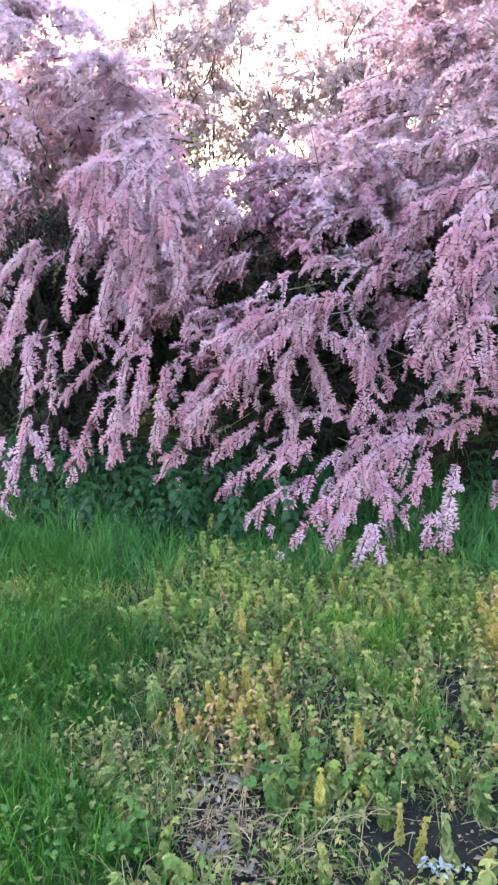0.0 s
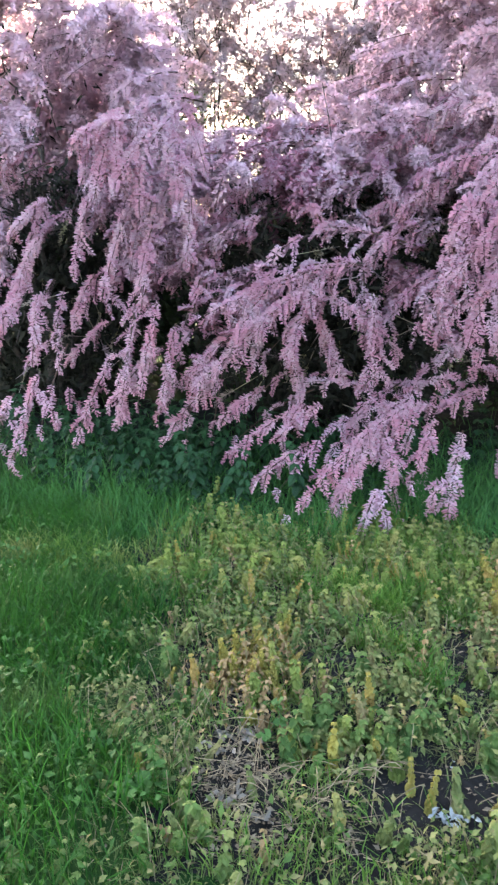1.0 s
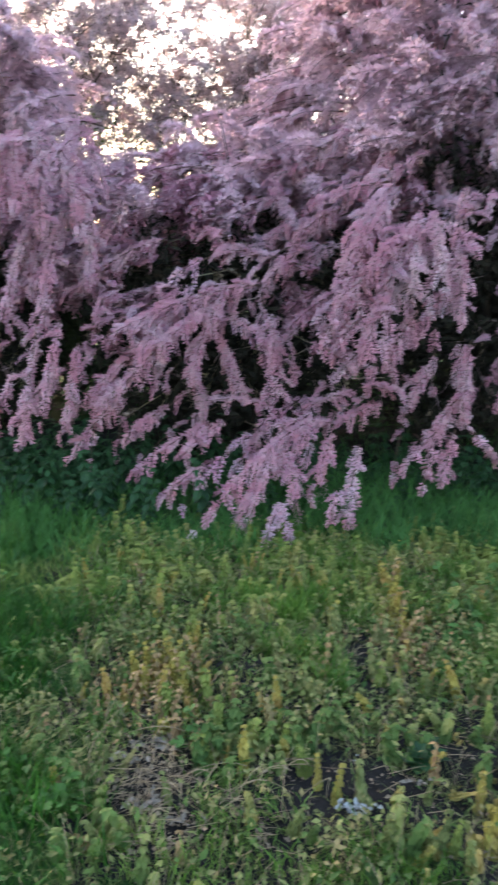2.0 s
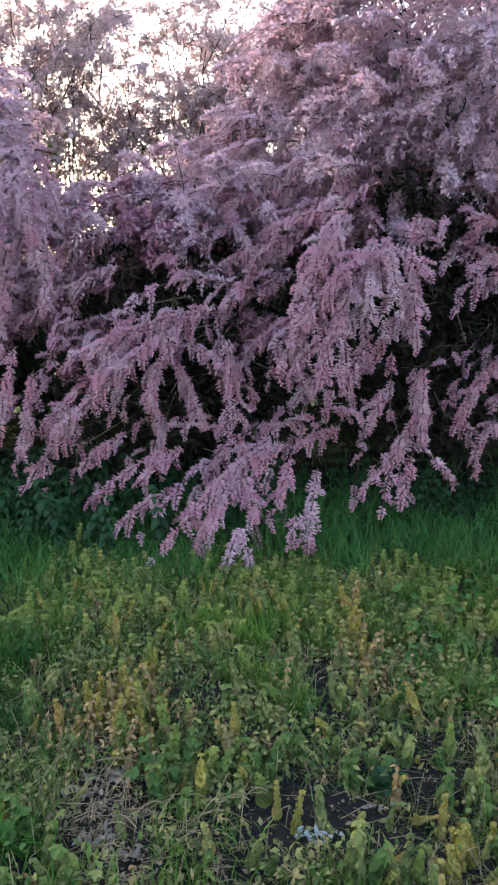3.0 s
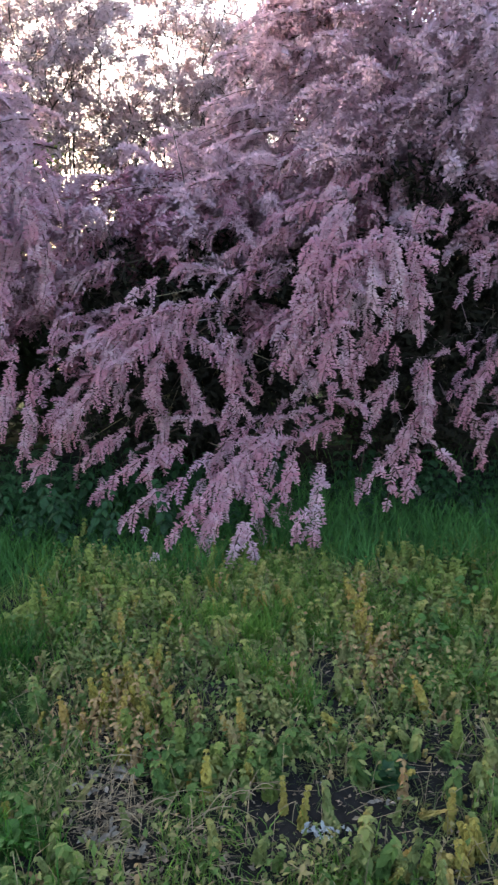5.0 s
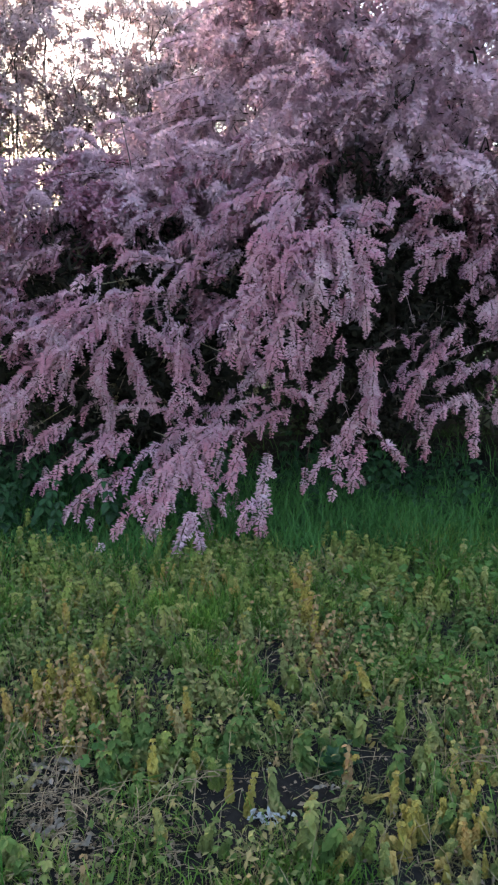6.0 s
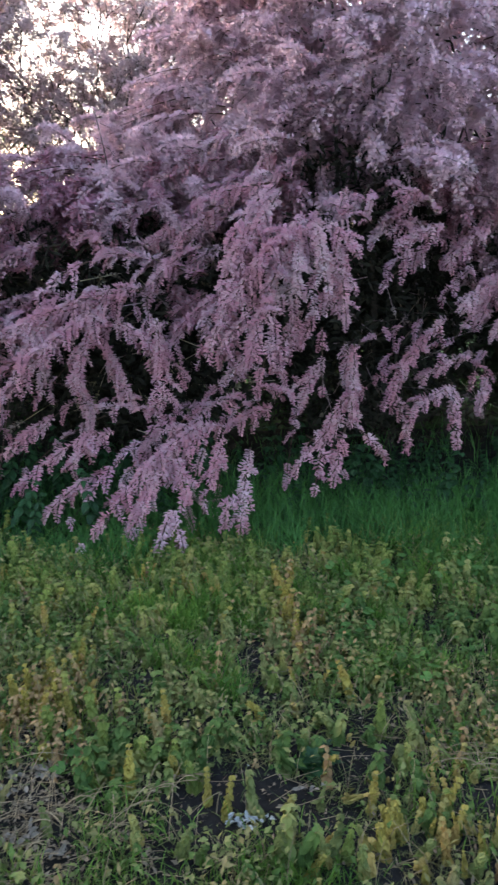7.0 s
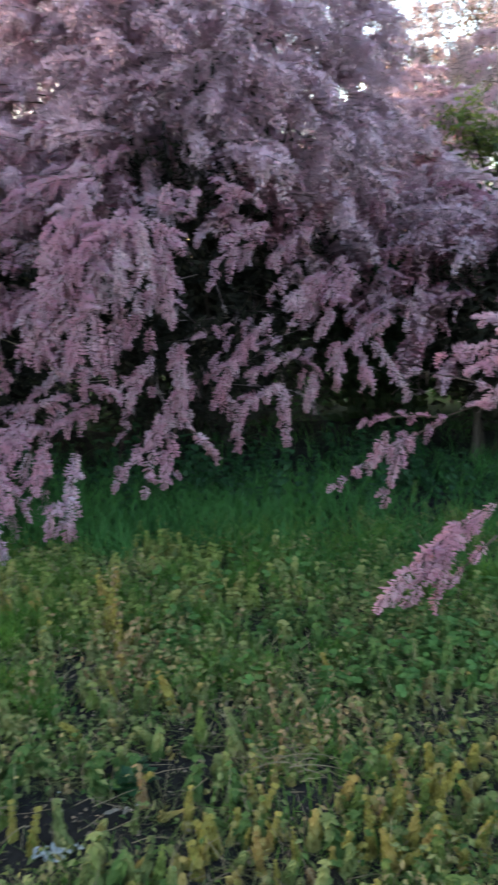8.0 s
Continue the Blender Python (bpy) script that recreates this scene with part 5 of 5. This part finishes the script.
plant_out(half_yellow, [(0.62, 1.72), (0.95, 1.70), (1.15, 1.68), (0.76, 1.70), (0.86, 1.62), (0.44, 1.87), (0.90, 1.75), (1.00, 1.60), (1.22, 1.66), (1.36, 1.68), (1.45, 1.84), (1.18, 1.80), (0.60, 1.63), (0.52, 1.68), (0.16, 1.75), (0.05, 1.78)], hrng, 0.8, 1.15)
plant_out([copy_thing(yellow[3], pose(0, 0, 0)), copy_thing(yellow[1], pose(0, 0, 0))], [(0.11, 2.28), (0.41, 2.32), (0.14, 2.07), (0.23, 1.92), (0.28, 1.86), (0.02, 1.98), (-0.38, 2.42), (-0.33, 2.50), (-0.35, 2.36), (-0.30, 2.45), (-0.26, 2.53), (-0.22, 2.60), (-0.17, 2.50), (-0.32, 2.58), (-0.24, 2.40), (-0.20, 2.34), (-0.28, 2.30), (0.16, 3.28), (0.30, 3.22), (0.24, 3.40), (0.55, 2.95), (0.57, 3.15), (0.55, 3.35), (0.72, 2.42)], hrng, 0.9, 1.2)
plant_out(lime, spots_in(270, -0.9, 2.3, 1.25, 4.3, lambda x, y: weeds_zone(x, y) * (1 - green_side(x, y)) * np.clip(3.5 * (patchy(2.6 * x, 2.6 * y, 7.0) - 0.4), 0.02, 1) * (0.15 + 0.85 * top_band(x, y)), hrng), hrng, 0.65, 1.15)
green = [herb("green_herb", "green upright herb with toothed leaf whorls", "weed", "green herbs", HERB_GREEN, HERB_STEM, 240 + k, hh, nn, 0.034, 0.6, 4) for k, (hh, nn) in enumerate(((0.06, 5), (0.08, 6), (0.05, 5), (0.10, 7)))]
plant_out(green, spots_in(262, -0.9, 2.6, 1.2, 4.4, lambda x, y: weeds_zone(x, y) * np.clip(0.15 + green_side(x, y) + blot(x, y, 0.3, 2.16, 0.35, 0.10) + blot(x, y, 0.85, 2.75, 0.28, 0.3) + blot(x, y, -0.05, 1.98, 0.15, 0.12) + blot(x, y, -0.45, 2.2, 0.15, 0.5), 0, 1), hrng), hrng, 0.8, 1.5)
withered = [herb("withered_herb", "withered orange-brown herb with curled leaves", "weed", "withered herbs", HERB_DRY, HERB_STEM, 260 + k, hh, nn, 0.030, 1.0, 3) for k, (hh, nn) in enumerate(((0.08, 5), (0.12, 6), (0.06, 4)))]
plant_out(withered, spots_in(92, -0.7, 1.8, 1.4, 3.5, lambda x, y: weeds_zone(x, y) * np.clip(blot(x, y, -0.27, 2.38, 0.15, 0.22) + blot(x, y, 0.60, 2.72, 0.12, 0.16) + 0.7 * blot(x, y, 0.57, 3.1, 0.06, 0.3) + 0.5 * blot(x, y, 1.1, 2.2, 0.2, 0.2) + 0.04, 0, 1), hrng), hrng)
plant_out([copy_thing(withered[1], pose(0, 0, 0)), copy_thing(yellow[3], pose(0, 0, 0))], [(0.59, 3.28), (0.57, 3.18), (0.55, 3.08), (0.56, 2.98), (0.58, 2.90), (0.57, 2.80), (0.61, 3.32), (-0.30, 2.40), (-0.26, 2.50), (-0.34, 2.46), (-0.38, 2.34), (-0.22, 2.44)], hrng, 1.15, 1.5)
edge_herb = [herb("pale_green_herb", "yellow-green upright herb among lush grass", "weed", "herbs in the grass", HERB_LIME, HERB_STEM, 280 + k, hh, nn, 0.032, 0.6, 4) for k, (hh, nn) in enumerate(((0.09, 6), (0.11, 6), (0.08, 5)))]
plant_out(edge_herb, spots_in(26, -1.3, -0.2, 1.2, 3.2, lambda x, y: lush_left(x, y) * np.clip(1.2 + (x + 0.4), 0.1, 1), hrng), hrng)

bunches = lambda x, y, k: np.clip(4.0 * (patchy(3.3 * x + 0.5 * np.sin(4 * y), 3.3 * y, k) - 0.45), 0.0, 1)
herb_bed("herb_carpet", "dense low yellow-green herbs covering the soil", HERB_LIME, 400, spots_in(430, -0.9, 1.6, 2.4, 4.0, lambda x, y: weeds_zone(x, y) * bunches(x, y, 1.5) * (0.06 + 0.94 * top_band(x, y)), hrng), 0.10, 0.044, 0.6, 5)
herb_bed("herb_carpet", "low green herbs with crinkled leaves on the soil", HERB_GREEN, 401, spots_in(480, -0.9, 2.6, 1.25, 4.0, lambda x, y: weeds_zone(x, y) * np.clip(bunches(x, y, 4.2) * 0.45 + green_side(x, y) + blot(x, y, 0.3, 2.16, 0.4, 0.10) + blot(x, y, 0.85, 2.75, 0.28, 0.3), 0, 1), hrng), 0.075, 0.040, 0.4, 5)
herb_bed("herb_carpet", "dull olive half-withered herbs among the weeds", HERB_MATTED, 402, spots_in(330, -0.8, 1.7, 1.3, 3.9, lambda x, y: weeds_zone(x, y) * np.clip(0.6 * bunches(x, y, 7.9) + blot(x, y, 0.3, 2.55, 0.4, 0.3), 0, 1), hrng), 0.085, 0.036, 0.8, 5)
herb_bed("herb_carpet", "yellowing leafy herbs around bare soil", HERB_OCHRE, 404, spots_in(160, 0.45, 1.9, 1.35, 2.5, lambda x, y: weeds_zone(x, y) * (1 - bare(x, y + 0.07)) * np.clip(0.25 + blot(x, y, 1.1, 1.8, 0.5, 0.35), 0, 1), hrng), 0.062, 0.027, 0.9, 5, 0.54)
herb_bed("round_leaved_carpet", "bright green round-leaved weeds beside tall grass", MALLOW, 405, spots_in(210, 0.55, 2.6, 2.2, 3.7, lambda x, y: weeds_zone(x, y) * np.clip(0.9 * green_side(x, y) + 0.6 * blot(x, y, 0.9, 2.85, 0.3, 0.3), 0, 1), hrng), 0.06, 0.038, 0.15, 5, 0.75)
herb_bed("leafy_weeds", "pale green leafy weeds in lush grass", HERB_GREEN, 403, spots_in(130, -1.5, -0.2, 1.25, 3.4, lambda x, y: lush_left(x, y) * bunches(x, y, 2.2) * np.clip(1.3 + (x + 0.4), 0.1, 1), hrng), 0.08, 0.034, 0.5, 5)

stalk_heap = Heap()
for px, py in spots_in(1100, -0.8, 2.4, 1.25, 3.7, lambda x, y: weeds_zone(x, y) * (0.3 + 0.7 * patchy(x, y, 8.0)), hrng):
    z0, hh = float(ground_height(px, py)), hrng.uniform(0.04, 0.13)
    a, ln = hrng.uniform(0, 6.28), hrng.uniform(0.1, 0.8) * hh
    dx, dy = math.cos(a) * ln, math.sin(a) * ln
    stalk_heap.add(*tube([(px, py, z0 - 0.01), (px + dx * 0.4, py + dy * 0.4, z0 + hh * 0.55), (px + dx, py + dy, z0 + hh)], [0.0013, 0.0011, 0.0007], 3))
dead_stalks = new("dead_stalks", stalk_heap.mesh("dead_stalks", STRAW))
tagged(dead_stalks, "thin dead tan stalks among the weeds", "dead stalks", kind="stuff")

round_leaf = [mallow("round_leaved_weed", "round-leaved green mallow weed on the soil", MALLOW, 300 + k, 8 + k, 0.08, 0.0175) for k in range(4)]
plant_out(round_leaf, [(-0.05, 1.95), (-0.19, 2.08), (-0.48, 1.83), (-0.44, 1.76), (-0.52, 1.92), (1.66, 2.50), (1.80, 2.60), (1.72, 2.42), (1.32, 3.50), (1.40, 3.42)] + spots_in(38, 0.8, 2.6, 2.1, 4.3, lambda x, y: weeds_zone(x, y) * np.clip(0.05 + np.exp(-((x - 1.5) / 0.5) ** 2 - ((y - 2.7) / 0.6) ** 2), 0, 1), hrng), hrng, 0.7, 1.3)

broad_weed = [herb("broad_leaved_weed", "blue-green broad-leaved weed at the edge of bare soil", "weed", "broad-leaved weeds", SHADED_NETTLE, SHADED_NETTLE, 310, 0.06, 4, 0.06, -0.9, 4, 0.4)]
plant_out(broad_weed, [(0.57, 2.07), (0.53, 2.05)], hrng, 0.9, 1.1)

nettle = [herb("nettle", "blue-green nettle darkened in colour for the shade", "nettle", "nettles below the bushes", SHADED_NETTLE, SHADED_NETTLE, 320 + k, hh, 7, 0.085, 0.35, 4, 0.36) for k, hh in enumerate((0.30, 0.38, 0.34))]
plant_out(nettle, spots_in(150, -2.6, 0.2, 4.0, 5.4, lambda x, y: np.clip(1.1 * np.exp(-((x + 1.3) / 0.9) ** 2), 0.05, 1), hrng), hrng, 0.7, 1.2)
# herbs at the foot of the bushes reuse the shade-darkened leaf
herb_bed("shade_herbs", "green leafy herbs under the bushes, coloured dark for shade", SHADED_NETTLE, 330, spots_in(150, 0.0, 3.4, 4.2, 5.6, lambda x, y: 0 * x + 0.7, hrng), 0.26, 0.075, 0.4, 4)

# pale dried leaves lying on the soil
for px, py, s, count, mat in ((0.34, 1.83, 0.022, 34, PALE), (-0.29, 2.06, 0.034, 11, DEAD_GREY), (-0.33, 1.98, 0.028, 9, DEAD_GREY), (-0.22, 2.03, 0.026, 8, DEAD_GREY), (-0.24, 1.80, 0.030, 12, DEAD_GREY), (-0.14, 1.74, 0.026, 10, DEAD_GREY), (0.36, 2.02, 0.014, 3, PALE), (0.50, 1.93, 0.022, 7, DEAD_GREY)):
    lrng = np.random.default_rng(int(1000 * (px + 1)))
    hp = Heap()
    for k in range(count):
        a = lrng.uniform(0, 6.28)
        b = np.array((lrng.normal(0, s), lrng.normal(0, s * 0.5), lrng.uniform(0.008, 0.03)))
        hp.add(*leaf_arrays(b, (math.cos(a), math.sin(a), lrng.uniform(0, 0.7)), (lrng.normal(0, 0.4), lrng.normal(0, 0.4), 1), s * lrng.uniform(0.6, 1.2), s * 0.26, lrng.uniform(0.4, 1.1), lrng.uniform(-0.3, 0.7)))
    lf = new("dried_leaf_clump", hp.mesh("dried_leaf_clump", mat))
    lf.location = (px, py, float(ground_height(px, py)))
    tagged(lf, "pale grey dried leaf clump on bare soil", "dried leaves", "dried leaf clumps")


# ---- trees and shrubs behind ----
def tree(name, label, base, height, spread, seed, leaf_mat, leaves, leaf=0.05, trunk=0.07, limbs=7, start=0.35, parts="tree"):
    rng = np.random.default_rng(seed)
    top = tagged(new(name), label, parts, "trees behind the bushes")
    top.location = base
    pts = np.array([(rng.normal(0, 0.05) * s * height * 0.4, rng.normal(0, 0.05) * s * height * 0.4, height * 0.75 * s - 0.1 * (s == 0)) for s in np.linspace(0, 1, 8)])
    tr = part("trunk", make_mesh("trunk", *tube(pts, np.linspace(trunk, trunk * 0.25, 8), 8), BARK), top)
    ends = []
    for k in range(limbs):
        i = rng.integers(int(8 * start), 8)
        a = rng.uniform(0, 6.28)
        L = spread * rng.uniform(0.6, 1.1)
        e = pts[i] + np.array((math.cos(a) * L, math.sin(a) * L, L * rng.uniform(0.25, 1.1)))
        lp = limb_path(rng, pts[i], e, 0.05, 7)
        lm = part("limb", make_mesh("limb", *tube(lp, np.linspace(trunk * 0.45, 0.008, 7), 6), BARK), top)
        ends.append(lp[3:])
        hp = Heap()
        for j in range(9):
            q = lp[rng.integers(2, 7)]
            e2 = q + unit(rng.normal(size=3) + (0, 0, 0.4)) * rng.uniform(0.3, 0.75) * spread * 0.55
            tp = limb_path(rng, q, e2, 0.03, 5)
            hp.add(*tube(tp, np.linspace(0.010, 0.003, 5), 4))
            ends.append(tp[1:])
        part("twig_tangle", hp.mesh("twig_tangle", BARK), lm)
    e = np.concatenate(ends)
    p = e[rng.integers(len(e), size=leaves)] + rng.normal(0, 0.13 * spread, (leaves, 3))
    v, f = leaf_cloud(p[:, 0], p[:, 1], p[:, 2], rng.uniform(0.6, 1.3, leaves) * leaf, rng.uniform(0.2, 0.4, leaves) * leaf, rng, 1.5)
    part("crown", make_mesh("crown", v, f, leaf_mat), top)
    return top


tree("tree", "thin tree with sparse young leaves", (-4.6, 12.0, 0), 5.0, 1.6, 503, TREE_LEAF, 9000, 0.08, 0.08, 10)
tree("tree", "slender tree in young leaf", (5.6, 10.8, 0), 4.4, 1.1, 504, TREE_LEAF, 6000, 0.055, 0.08, 10)
tree("tree", "slender tree with a dark leafy crown", (6.9, 11.0, 0), 5.4, 1.7, 505, TREE_LEAF, 13000, 0.06, 0.08, 9)
tree("shrub", "yellow-green leafy shrub behind the blossom", (4.4, 7.0, 0), 2.9, 0.65, 506, SHRUB_LEAF, 6500, 0.06, 0.04, 12, 0.15, "shrub")
tree("shrub", "low yellow-green shrub between two bushes", (-1.6, 8.8, 0), 2.6, 0.75, 511, SHRUB_LEAF, 5200, 0.05, 0.035, 12, 0.15, "shrub")
tree("shrub", "yellow-green leafy shrub behind the low bush", (-2.35, 9.0, 0), 2.9, 0.8, 507, SHRUB_LEAF, 3200, 0.05, 0.04, 12, 0.15, "shrub")


def thicket(base, radii, seed):
    """A dense low shrub added as dark backing: stems and a crown of leaves down to the ground."""
    rng = np.random.default_rng(seed)
    top = tagged(new("thicket_shrub"), "added dark shrub backing the gaps low behind the blossom", "shrub", "thicket behind the bushes")
    top.location = base
    r = np.array(radii)
    for k in range(5):
        e = unit(rng.normal(size=3) + (0, 0, 1)) * r * 0.8 + (0, 0, 0.4)
        part("stem", make_mesh("stem", *tube(limb_path(rng, np.array((rng.normal(0, 0.08), rng.normal(0, 0.08), -0.05)), e, 0.03, 6), np.linspace(0.02, 0.005, 6), 5), BARK), top)
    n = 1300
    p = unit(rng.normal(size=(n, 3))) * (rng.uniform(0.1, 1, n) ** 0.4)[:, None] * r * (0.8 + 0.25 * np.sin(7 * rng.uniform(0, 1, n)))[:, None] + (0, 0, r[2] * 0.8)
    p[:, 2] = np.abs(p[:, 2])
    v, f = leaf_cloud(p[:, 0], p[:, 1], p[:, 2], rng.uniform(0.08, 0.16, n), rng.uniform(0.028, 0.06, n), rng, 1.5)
    part("crown", make_mesh("crown", v, f, BACKING_LEAF), top)


# added shrubs that block bright ground and sky shining through the bushes
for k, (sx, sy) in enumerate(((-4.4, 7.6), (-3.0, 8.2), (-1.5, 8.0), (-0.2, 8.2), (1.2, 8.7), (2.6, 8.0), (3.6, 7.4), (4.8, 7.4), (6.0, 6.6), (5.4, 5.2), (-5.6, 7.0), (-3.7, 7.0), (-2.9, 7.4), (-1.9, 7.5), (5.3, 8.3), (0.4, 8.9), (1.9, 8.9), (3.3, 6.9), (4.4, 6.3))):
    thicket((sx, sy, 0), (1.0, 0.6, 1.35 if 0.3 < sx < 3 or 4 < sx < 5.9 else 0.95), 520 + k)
tree("shrub", "dark leafy shrub behind the bushes", (2.8, 9.4, 0), 2.6, 1.0, 509, SHRUB_LEAF, 5500, 0.05, 0.04, 12, 0.15, "shrub")
tree("shrub", "dark leafy shrub at the end of the thicket", (-4.6, 8.5, 0), 2.8, 1.0, 510, SHRUB_LEAF, 5500, 0.05, 0.04, 12, 0.15, "shrub")
